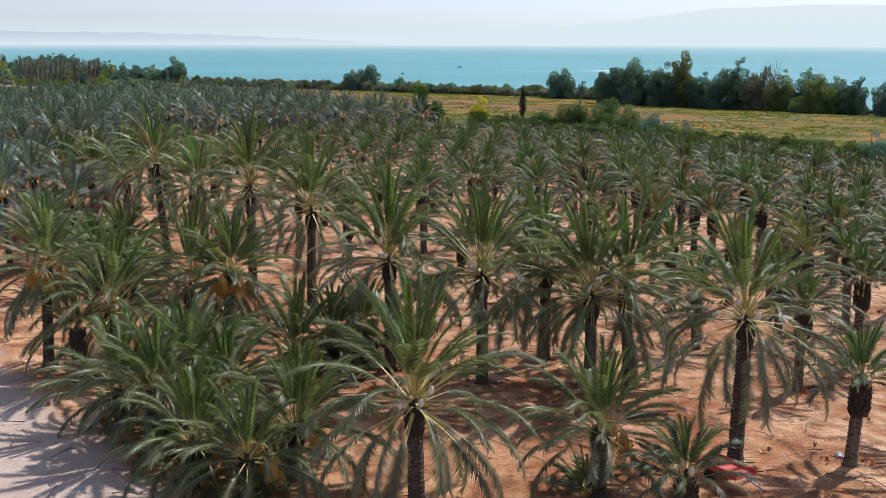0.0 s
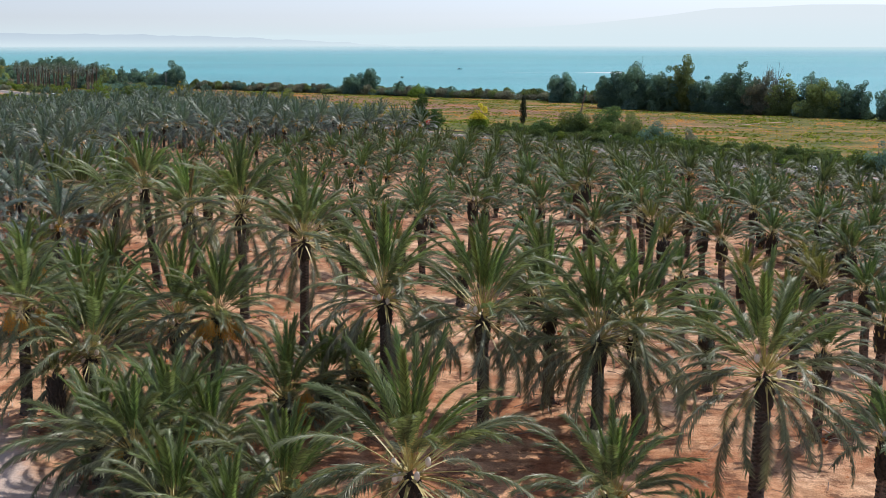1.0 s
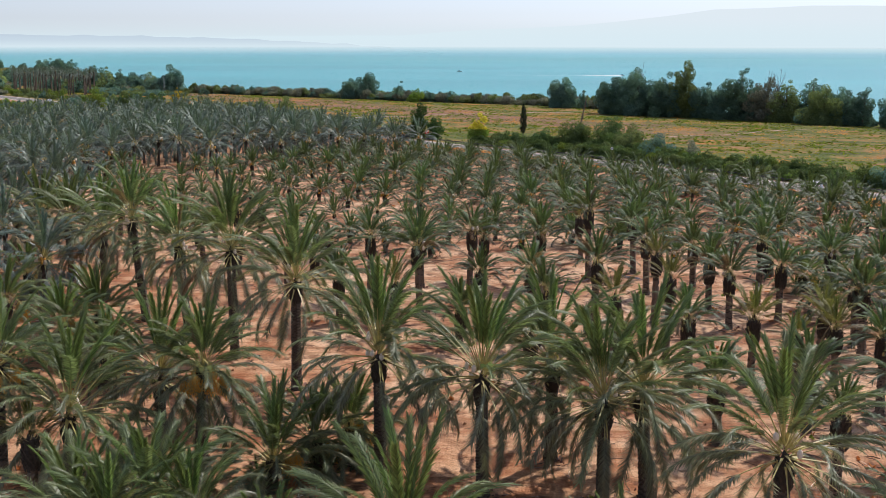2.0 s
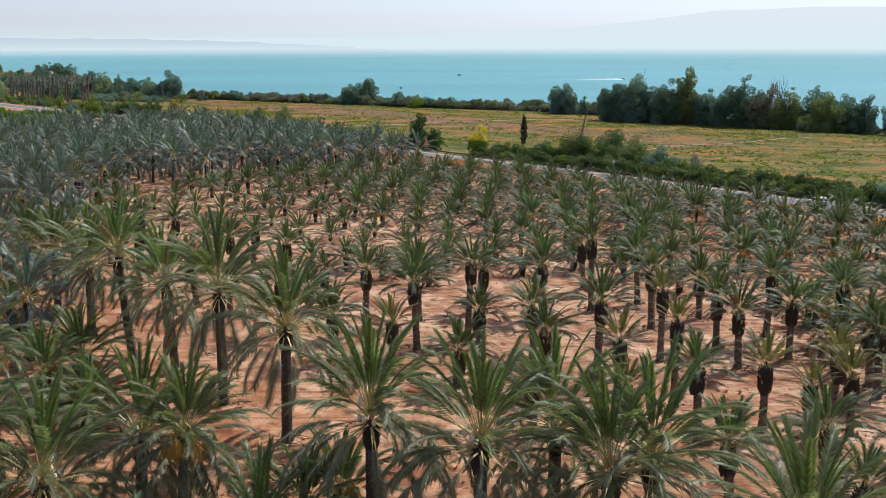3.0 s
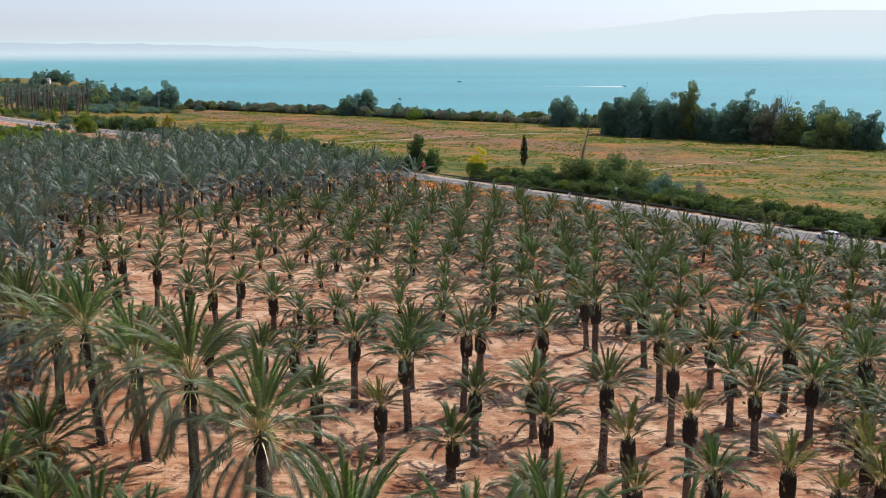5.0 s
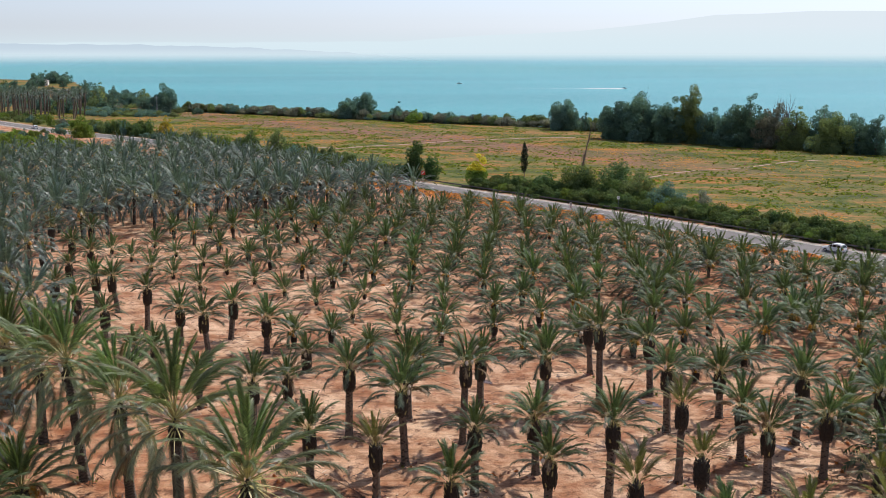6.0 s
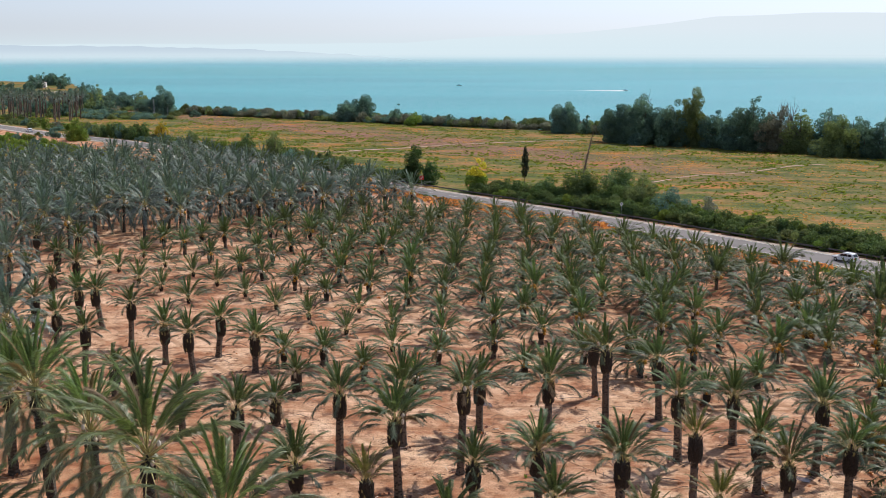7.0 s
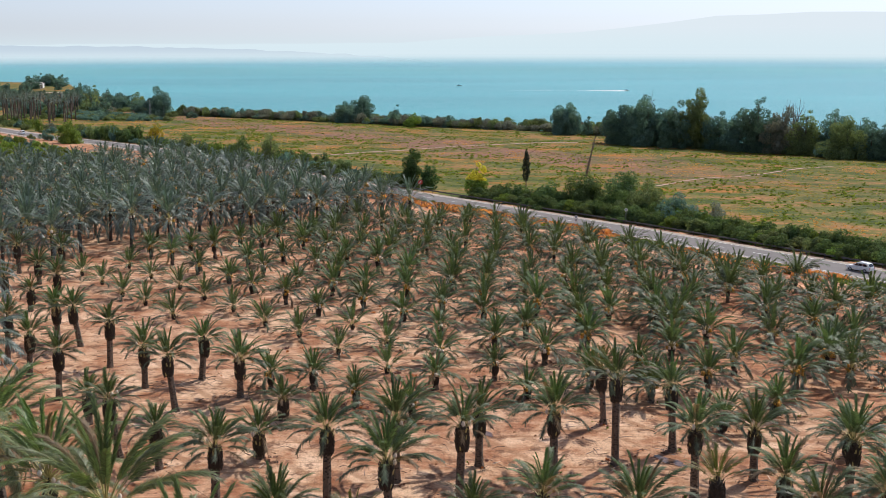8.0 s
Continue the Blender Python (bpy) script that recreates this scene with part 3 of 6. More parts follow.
def crown_mesh(name, key, count, high, low, seed, leaf_material, r0=0.16, tall=0.5, dry=0.0, fruit=0, slot=None, heart=0.8):
    """A whole crown as one mesh; fruit: pale knots of date bunches round its heart."""
    r = random.Random(seed)
    V, F, I, A = [], [], [], []
    o = 0
    for az, el, size, q in crown_plan(count, high, low, seed, heart):
        va, fa, ma = FROND_SETS[key][shape_for(q)]
        m = np.array(frond_matrix(az, el, r0 * min(1, 2 * q), tall * (1 - q), size))
        V.append(va @ m[:3, :3].T + m[:3, 3])
        F += [tuple(i + o for i in f) for f in fa]
        withered = r.random() < dry * q
        I += [2 if withered and k == 0 else k for k in ma]
        A += [min(1, max(0, q + r.uniform(-0.15, 0.15)))] * len(fa)
        o += len(va)
    for k in range(fruit):
        a, rad, z, e = r.uniform(0, 6.28), r.uniform(0.3, 0.8), r.uniform(-0.1, 0.75), r.uniform(0.09, 0.17)
        c = np.array((math.cos(a) * rad, math.sin(a) * rad, z))
        w = np.array([(x * e * (1.3 - 0.5 * (h > 0)), y * e * (1.3 - 0.5 * (h > 0)), h * e * 1.6) for h in (-1, 1) for x, y in ((-1, -1), (1, -1), (1, 1), (-1, 1))]) + c
        V.append(w)
        F += [tuple(i + o for i in f) for f in ((3, 2, 1, 0), (4, 5, 6, 7), (0, 1, 5, 4), (1, 2, 6, 5), (2, 3, 7, 6), (3, 0, 4, 7))]
        I += [3 if r.random() < 0.6 else 4] * 6
        A += [0.5] * 6
        o += 8
    V = np.concatenate(V)
    if slot is not None:
        CROWN_ARRAYS[slot] = (V, np.array(F), np.array(I), np.array(A))
    return quad_mesh(name, V, F, [leaf_material, RACHIS, FROND_DRY, NET, DATE], I, A)


def trunk_mesh(name, height, r0, r1, seed, rings_per_m=7, sides=12, bark=TRUNK):
    """A palm trunk: flared foot, lattice of old leaf scars."""
    r = random.Random(seed)
    n = max(4, int(height * rings_per_m))
    s = Solid()
    pts = []
    for k in range(n + 1):
        q = k / n
        rad = r0 + (r1 - r0) * q + 0.14 * math.exp(-q * height / 0.35)
        for j in range(sides):
            a = 2 * math.pi * (j + 0.5 * (k % 2)) / sides
            bump = (0.045 if (k + j) % 2 else -0.03) + r.uniform(-0.015, 0.02)
            pts.append(((rad + bump) * math.cos(a), (rad + bump) * math.sin(a), q * height - 0.15 * (k == 0)))
    s.add(pts, [(k * sides + j, k * sides + (j + 1) % sides, (k + 1) * sides + (j + 1) % sides, (k + 1) * sides + j) for k in range(n) for j in range(sides)])
    s.i = [1 if (k + j // 2) % 2 and r.random() < (0.4 if bark is TRUNK else 0.8) else 0 for k in range(n) for j in range(sides)]
    s.f.append(tuple(range(n * sides, (n + 1) * sides)))
    s.i.append(0)
    return s.mesh(name, [bark, BOOT])


def boots_mesh(name, height, radius, seed, count=70):
    """The dark collar of cut leaf bases below a crown."""
    r = random.Random(seed)
    s = Solid()
    prof = [(-height, 0.6), (-height * 0.86, 0.88), (-height * 0.55, 1.0), (-height * 0.15, 0.98), (0.12, 0.75), (0.4, 0.4), (0.8, 0.12)]
    sides = 10
    pts = [(math.cos(2 * math.pi * j / sides) * radius * 0.85 * k, math.sin(2 * math.pi * j / sides) * radius * 0.85 * k, z) for z, k in prof for j in range(sides)]
    s.add(pts, [(k * sides + j, k * sides + (j + 1) % sides, (k + 1) * sides + (j + 1) % sides, (k + 1) * sides + j) for k in range(len(prof) - 1) for j in range(sides)])
    for i in range(count):
        q = (i + 0.5) / count
        z = -height + q * (height + 0.2)
        rad = radius * (0.62 + 0.4 * math.sin(math.pi * min(1, q * 0.8 + 0.12)) ** 0.5) * 0.86
        a = radians(i * 137.5 + r.uniform(-8, 8))
        m = Matrix.Translation((math.cos(a) * rad, math.sin(a) * rad, z)) @ Matrix.Rotation(a, 4, "Z") @ Matrix.Rotation(radians(-70 + r.uniform(-10, 10)), 4, "Y")
        l, w, t = r.uniform(0.2, 0.34), r.uniform(0.06, 0.1), 0.035
        box = [(-0.1, -w, -t), (-0.1, w, -t), (-0.1, w, t), (-0.1, -w, t), (l, -w * 0.6, -t * 0.5), (l, w * 0.6, -t * 0.5), (l, w * 0.6, t * 0.5), (l, -w * 0.6, t * 0.5)]
        s.add([m @ Vector(p) for p in box], [(0, 1, 5, 4), (1, 2, 6, 5), (2, 3, 7, 6), (3, 0, 4, 7), (4, 5, 6, 7)], 1 if r.random() < 0.03 else 0)
    return s.mesh(name, [BOOT, RACHIS])


def bag_mesh(seed):
    """A date bunch tied into a pale net bag, on its stalk."""
    r = random.Random(seed)
    s = Solid()
    prof = [(0.02, 0.03), (-0.06, 0.1), (-0.18, 0.15), (-0.32, 0.145), (-0.42, 0.09), (-0.48, 0.02)]
    sides = 8
    pts = [(math.cos(2 * math.pi * j / sides) * k * r.uniform(0.85, 1.15), math.sin(2 * math.pi * j / sides) * k * r.uniform(0.85, 1.15), z) for z, k in prof for j in range(sides)]
    s.add(pts, [(k * sides + j, k * sides + (j + 1) % sides, (k + 1) * sides + (j + 1) % sides, (k + 1) * sides + j) for k in range(len(prof) - 1) for j in range(sides)])
    s.tube([(-0.5, 0, 0.35), (-0.25, 0, 0.3), (0, 0, 0)], [0.025, 0.022, 0.02], 4, 1)
    return s.mesh("fruit_bag", [NET, RACHIS], True)


def bunch_mesh(seed):
    """An open bunch of ripening dates: many strands with beads of fruit."""
    r = random.Random(seed)
    s = Solid()
    s.tube([(-0.7, 0, 0.35), (-0.3, 0, 0.3), (0, 0, 0)], [0.035, 0.03, 0.025], 4, 1)
    for k in range(46):
        a, sp = r.uniform(0, 2 * math.pi), r.uniform(0.05, 0.4)
        end = Vector((math.cos(a) * sp, math.sin(a) * sp, -r.uniform(0.5, 1.1)))
        s.tube([(0, 0, 0), end * 0.5 + Vector((math.cos(a), math.sin(a), 0)) * 0.06, end], [0.008, 0.008, 0.006], 3, 1, False)
        for j in range(6):
            c = end * (0.35 + 0.65 * j / 5) + Vector((r.uniform(-0.05, 0.05), r.uniform(-0.05, 0.05), 0))
            e = 0.042
            s.add([c + Vector(q) * e for q in ((1, 0, 0), (-0.5, 0.87, 0), (-0.5, -0.87, 0), (0, 0, 1.3), (0, 0, -1.3))],
                  [(0, 1, 3), (1, 2, 3), (2, 0, 3), (1, 0, 4), (2, 1, 4), (0, 2, 4)], 0)
    return s.mesh("fruit_stalk", [DATE, RACHIS])


ORCHARD = {}
ORCHARD[3] = [
    (-79.2, 0.6, 7.1, 0.2, 'O'), (-75.4, 3.9, 4.0, 0.0, 'T'), (-73.9, 1.0, 3.8, 0.1, 'D'), (-64.3, 0.2, 2.0, 0.1, 'B'),
    (-60.9, 2.5, 3.7, 0.8, 'B'), (-58.8, -0.1, 3.5, 0.3, 'B'), (-52.8, -0.5, 2.4, 0.3, 'B'), (-48.0, 0.2, 2.7, 0.3, 'B'),
]
ORCHARD[4] = [
    (-101.6, -0.9, 6.0, 0.6, 'B'), (-77.3, 2.8, 4.8, 0.1, 'T'), (-73.0, 3.8, 6.2, 0.4, 'O'), (-58.6, -3.6, 2.9, 0.3, 'B'),
    (-50.0, -3.8, 2.9, 0.2, 'B'), (-42.7, -0.8, 5.5, -0.1, 'T'),
]
ORCHARD[5] = [
    (-128.4, 2.0, 2.4, -0.5, 'B'), (-104.6, 0.6, 2.9, -0.0, 'B'), (-102.2, -3.4, 3.0, -0.1, 'B'), (-92.5, -3.7, 2.7, 0.3, 'B'),
    (-66.7, 1.2, 2.0, -0.2, 'B'), (-66.6, 3.5, 2.2, 0.0, 'B'), (-65.7, -3.0, 2.0, 0.3, 'B'), (-63.5, 3.9, 8.0, 0.0, 'T'),
    (-38.0, -0.5, 3.6, -0.0, 'B'), (-33.0, 0.1, 2.6, 0.1, 'M'),
]
ORCHARD[6] = [
    (-145.2, 0.7, 5.3, 0.0, 'T'), (-135.0, 0.5, 6.3, -0.3, 'T'), (-122.8, -0.1, 7.0, -0.1, 'T'), (-111.4, -0.2, 10.0, -1.0, 'T'),
    (-104.8, 1.3, 8.0, -0.5, 'T'), (-94.3, 1.0, 9.5, -0.1, 'T'), (-82.8, 0.7, 8.6, 0.1, 'T'), (-57.1, -0.8, 7.5, -0.1, 'T'),
    (-51.3, 3.9, 6.4, -0.0, 'T'), (-37.1, 1.4, 8.1, 0.2, 'T'),
]
ORCHARD[7] = [
    (-58.9, -1.4, 6.4, 0.0, 'T'), (-50.8, -0.8, 6.5, -0.4, 'T'), (-32.8, -1.9, 4.7, 0.3, 'M'),
]
ORCHARD[8] = [
    (-166.3, -0.8, 5.7, 0.4, 'M'), (-159.1, -0.4, 4.6, 0.3, 'M'), (-148.7, -0.5, 5.1, 0.2, 'M'), (-138.8, -0.8, 3.0, 0.1, 'M'),
    (-128.3, -1.7, 5.4, -0.7, 'M'), (-123.4, 0.1, 3.5, -0.2, 'M'), (-111.4, -0.1, 5.3, 0.1, 'M'), (-99.4, -0.9, 4.2, -0.0, 'M'),
    (-92.6, 1.4, 4.7, -0.0, 'D'), (-85.6, 3.6, 3.1, 0.2, 'M'), (-72.7, 1.2, 3.7, -0.1, 'M'), (-54.0, 2.1, 4.0, -0.2, 'M'),
    (-42.9, -0.6, 5.4, 0.2, 'M'),
]
ORCHARD[9] = [
    (-191.0, 1.5, 2.8, 0.2, 'M'), (-173.0, -0.6, 4.1, 0.1, 'M'), (-168.5, 0.8, 4.8, -0.7, 'M'), (-157.1, 0.3, 5.2, 0.2, 'M'),
    (-146.8, 0.4, 4.4, 0.1, 'M'), (-137.3, -0.2, 5.6, -0.6, 'M'), (-119.8, 0.4, 2.2, -0.0, 'M'), (-106.5, -0.5, 6.5, 0.1, 'M'),
    (-97.3, -0.4, 6.6, -0.3, 'M'), (-88.4, 0.4, 5.4, -0.0, 'M'), (-80.2, 1.0, 5.0, 0.2, 'M'), (-71.8, 1.8, 5.8, 0.1, 'D'),
    (-68.6, -0.4, 3.4, -0.2, 'D'), (-63.2, 1.8, 5.7, -0.2, 'M'), (-43.6, -0.7, 6.0, 0.3, 'M'),
]
ORCHARD[10] = [
    (-146.2, -1.1, 4.5, 0.4, 'M'), (-137.5, 3.2, 1.6, 0.0, 'S'), (-137.2, -0.8, 3.9, 0.1, 'M'), (-127.9, -0.8, 2.0, 0.1, 'M'),
    (-107.4, -0.9, 5.4, -0.0, 'M'), (-98.6, -0.9, 7.5, 0.3, 'M'), (-88.8, -0.4, 4.6, -0.2, 'M'), (-79.3, -1.2, 7.0, 0.3, 'M'),
    (-69.8, -1.6, 7.3, 0.1, 'D'), (-61.5, -0.5, 5.2, 0.0, 'D'), (-58.0, 0.6, 4.2, 0.0, 'D'),
]
ORCHARD[11] = [
    (-252.2, 3.9, 5.3, 0.4, 'F'), (-210.1, -0.4, 0.6, 0.0, 'Y'), (-201.6, -0.1, 0.6, 0.0, 'Y'), (-192.0, -0.6, 0.5, 0.0, 'Y'),
    (-184.2, -0.2, 0.5, 0.0, 'Y'), (-174.0, -0.3, 0.5, 0.0, 'Y'), (-134.7, -1.2, 1.6, 0.0, 'S'), (-126.8, -0.6, 1.6, 0.0, 'S'),
    (-120.3, 2.0, 1.5, 0.0, 'S'), (-105.8, -0.9, 4.6, 0.0, 'M'), (-100.1, 3.0, 5.5, 0.0, 'M'), (-79.7, -0.2, 6.7, 0.1, 'D'),
    (-60.4, -0.9, 4.8, 0.4, 'D'), (-56.8, -3.7, 4.6, -0.2, 'D'),
]
ORCHARD[12] = [
    (-241.3, -0.4, 5.5, 0.1, 'F'), (-231.9, -1.0, 6.1, 0.2, 'F'), (-211.1, -0.0, 0.6, 0.0, 'Y'), (-201.3, -0.1, 0.6, 0.0, 'Y'),
    (-191.4, 0.3, 0.5, 0.0, 'Y'), (-182.2, 0.2, 0.5, 0.0, 'Y'), (-173.1, 0.4, 0.5, 0.0, 'Y'), (-162.6, -0.2, 0.5, 0.0, 'Y'),
    (-154.6, 0.5, 0.5, 0.0, 'Y'), (-144.9, 0.4, 0.4, 0.0, 'Y'), (-134.9, 0.9, 0.4, 0.0, 'Y'), (-126.3, 1.5, 1.6, 0.0, 'S'),
    (-98.5, 1.1, 7.9, -0.1, 'M'), (-88.9, 0.7, 6.0, -0.2, 'M'), (-79.8, 0.3, 4.7, -0.1, 'M'), (-73.8, -3.9, 5.1, -0.1, 'M'),
    (-72.8, 2.7, 5.2, 0.1, 'M'), (-67.0, 2.3, 2.0, -0.3, 'D'), (-62.8, 0.7, 5.2, -0.3, 'M'), (-60.7, -1.5, 5.5, -0.2, 'M'),
]
ORCHARD[13] = [
    (-240.1, -0.2, 5.6, 0.2, 'F'), (-229.8, -0.2, 6.2, 0.3, 'F'), (-181.9, -0.1, 1.3, 0.0, 'S'), (-163.3, 0.6, 1.2, 0.0, 'S'),
    (-154.0, 0.3, 0.5, 0.0, 'Y'), (-144.4, -0.7, 0.4, 0.0, 'Y'), (-106.9, 0.1, 5.2, -0.3, 'D'), (-97.8, 0.1, 5.9, -0.3, 'M'),
    (-88.6, 0.2, 4.4, -0.1, 'M'), (-79.1, -0.5, 6.2, 0.3, 'M'),
]
ORCHARD[14] = [
    (-238.5, 0.7, 6.1, 0.1, 'F'), (-153.5, 0.3, 1.1, 0.0, 'S'), (-134.7, 1.0, 1.5, -0.0, 'S'), (-125.9, 1.4, 1.7, -0.0, 'S'),
    (-86.1, 3.5, 1.9, -0.3, 'M'), (-79.1, -0.1, 1.4, -0.1, 'B'), (-73.3, -3.6, 5.2, -0.2, 'M'),
]
ORCHARD[15] = [
    (-239.6, 2.1, 6.3, 0.0, 'F'), (-238.1, -3.3, 5.4, 0.2, 'F'), (-172.7, -1.3, 1.3, 0.0, 'S'), (-136.4, -0.4, 1.5, -0.0, 'S'),
]
ORCHARD[16] = [
    (-245.9, 1.7, 4.9, 0.4, 'F'), (-238.4, 3.3, 6.4, 0.1, 'F'), (-118.2, -0.9, 1.4, -0.1, 'S'), (-109.6, 0.1, 1.8, -0.1, 'S'),
    (-101.2, 0.3, 2.2, -0.3, 'S'),
]
ORCHARD[17] = [
    (-136.8, -0.7, 1.1, -0.0, 'S'), (-130.5, 2.3, 1.6, -0.1, 'S'), (-119.5, -0.8, 1.8, -0.1, 'S'), (-104.7, 3.2, 1.6, -0.3, 'S'),
]
ORCHARD[18] = [
    (-245.0, 3.8, 5.1, 0.1, 'F'), (-244.1, -3.9, 5.0, -0.0, 'F'), (-234.7, 4.0, 4.6, 0.1, 'F'), (-130.4, -0.5, 1.9, -0.1, 'S'),
]
ORCHARD[19] = [
    (-235.8, 3.0, 4.7, 0.1, 'F'), (-122.8, -0.6, 2.2, -0.1, 'S'), (-115.6, 0.4, 1.8, -0.1, 'S'), (-108.7, -1.6, 1.0, -0.1, 'S'),
]
ORCHARD[20] = [
    (-239.0, -0.3, 4.8, 0.1, 'F'), (-233.2, 2.6, 4.7, -0.1, 'F'),
]

frond_set(6.6, 92, 0.74, 0.033, 66, "tall", 10, 0.26)
frond_set(4.0, 50, 0.58, 0.034, 66, "pruned", 8, 0.25)
frond_set(5.0, 84, 0.66, 0.031, 62, "bushy")
frond_set(4.6, 36, 0.66, 0.05, 74, "short", 7)
frond_set(3.6, 26, 0.66, 0.046, 48, "young", 6)
frond_set(5.9, 34, 0.78, 0.06, 64, "far", 7, 0.27)
frond_set(4.9, 15, 0.76, 0.11, 72, "short_far", 5)
frond_set(5.7, 12, 0.86, 0.16, 66, "mature_far", 5)
frond_set(3.0, 32, 0.44, 0.032, 40, "sparse", 8, 0.27)

# leaf shapes as meshes of their own, for the palms that the camera passes nearest
FROND_MESHES = {}
for key, leaf_material in (("tall", FROND), ("bushy", FROND)):
    for k, (va, fa, ma) in enumerate(FROND_SETS[key]):
        FROND_MESHES[key, k] = mesh_of("palm_leaf", va.tolist(), fa, [leaf_material, RACHIS], ma, False, [(0.05, 0.35, 0.65, 0.95)[k]] * len(fa))

# kind: frond set, leaves, highest, lowest, material, trunk foot and head radius, collar height and radius, label
KINDS = {
    "T": ("tall", 58, 88, -36, FROND, 0.4, 0.35, 1.3, 0.5, "tall mature date palm with a broad drooping crown on bare soil"),
    "O": ("bushy", 56, 88, -36, FROND, 0.4, 0.34, 0.9, 0.46, "date palm with orange ripening date bunches under its crown"),
    "M": ("pruned", 40, 88, 18, FROND_GREEN, 0.33, 0.3, 1.75, 0.62, "pruned date palm with dark leaf-base collar and upright crown"),
    "D": ("sparse", 24, 88, 36, FROND_PALE, 0.32, 0.29, 1.75, 0.6, "thin date palm with a sparse yellowing crown and dark collar"),
    "B": ("bushy", 46, 87, -18, FROND, 0.38, 0.34, 0.8, 0.48, "bushy green date palm with low dense crown and offshoots"),
    "S": ("short", 46, 86, 6, FROND_GREEN, 0.28, 0.26, 0.9, 0.4, "short-trunked date palm with full rounded crown in the orchard"),
    "Y": ("young", 26, 86, 4, FROND_GREEN, 0.2, 0.2, 0.35, 0.25, "young trunkless date palm rising from the soil"),
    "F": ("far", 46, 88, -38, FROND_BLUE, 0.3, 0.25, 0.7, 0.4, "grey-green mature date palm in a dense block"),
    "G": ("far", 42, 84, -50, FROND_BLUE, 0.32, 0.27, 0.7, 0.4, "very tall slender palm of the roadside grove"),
}
HEART = {"T": (1.3, 0.84), "O": (0.9, 0.84), "F": (1.1, 0.8), "M": (0.6, 0.78), "B": (0.6, 0.82)}   # how high the heart sits, how long its leaves are
CROWNS, TRUNKS, COLLARS = {}, {}, {}
for kind, (key, count, high, low, leaf_material, r0, r1, ch_, cr, label) in KINDS.items():
    CROWNS[kind] = [crown_mesh("crown", key, count + 2 * k - 3, high, low, 100 * ord(kind) + k, leaf_material, dry=0.2 if kind in "TOM" else 0.06,
                               fruit=10 if kind in "SF" else 0, slot=(kind, k), tall=HEART.get(kind, (0.5, 0.8))[0], heart=HEART.get(kind, (0.5, 0.8))[1]) for k in range(4)]
    TRUNKS[kind] = [trunk_mesh("trunk", h, r0, r1, ord(kind) + h, 7 if kind in "TMBO" else 3, 12 if kind in "TMBO" else 7, TRUNK_OLD if kind in "TOBF" else TRUNK) for h in (2, 6, 10)]
    COLLARS[kind] = boots_mesh("leaf_base_collar", ch_, cr, ord(kind), 120 if kind in "TMBOD" else 30)
for k in range(4):
    crown_mesh("crown", "short_far", 42 + k, 86, 6, 900 + k, FROND_GREEN, fruit=8, slot=("S_far", k))
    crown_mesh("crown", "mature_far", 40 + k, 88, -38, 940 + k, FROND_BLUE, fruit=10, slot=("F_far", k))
BAGS, BUNCHES = [bag_mesh(k) for k in range(3)], [bunch_mesh(k) for k in range(2)]


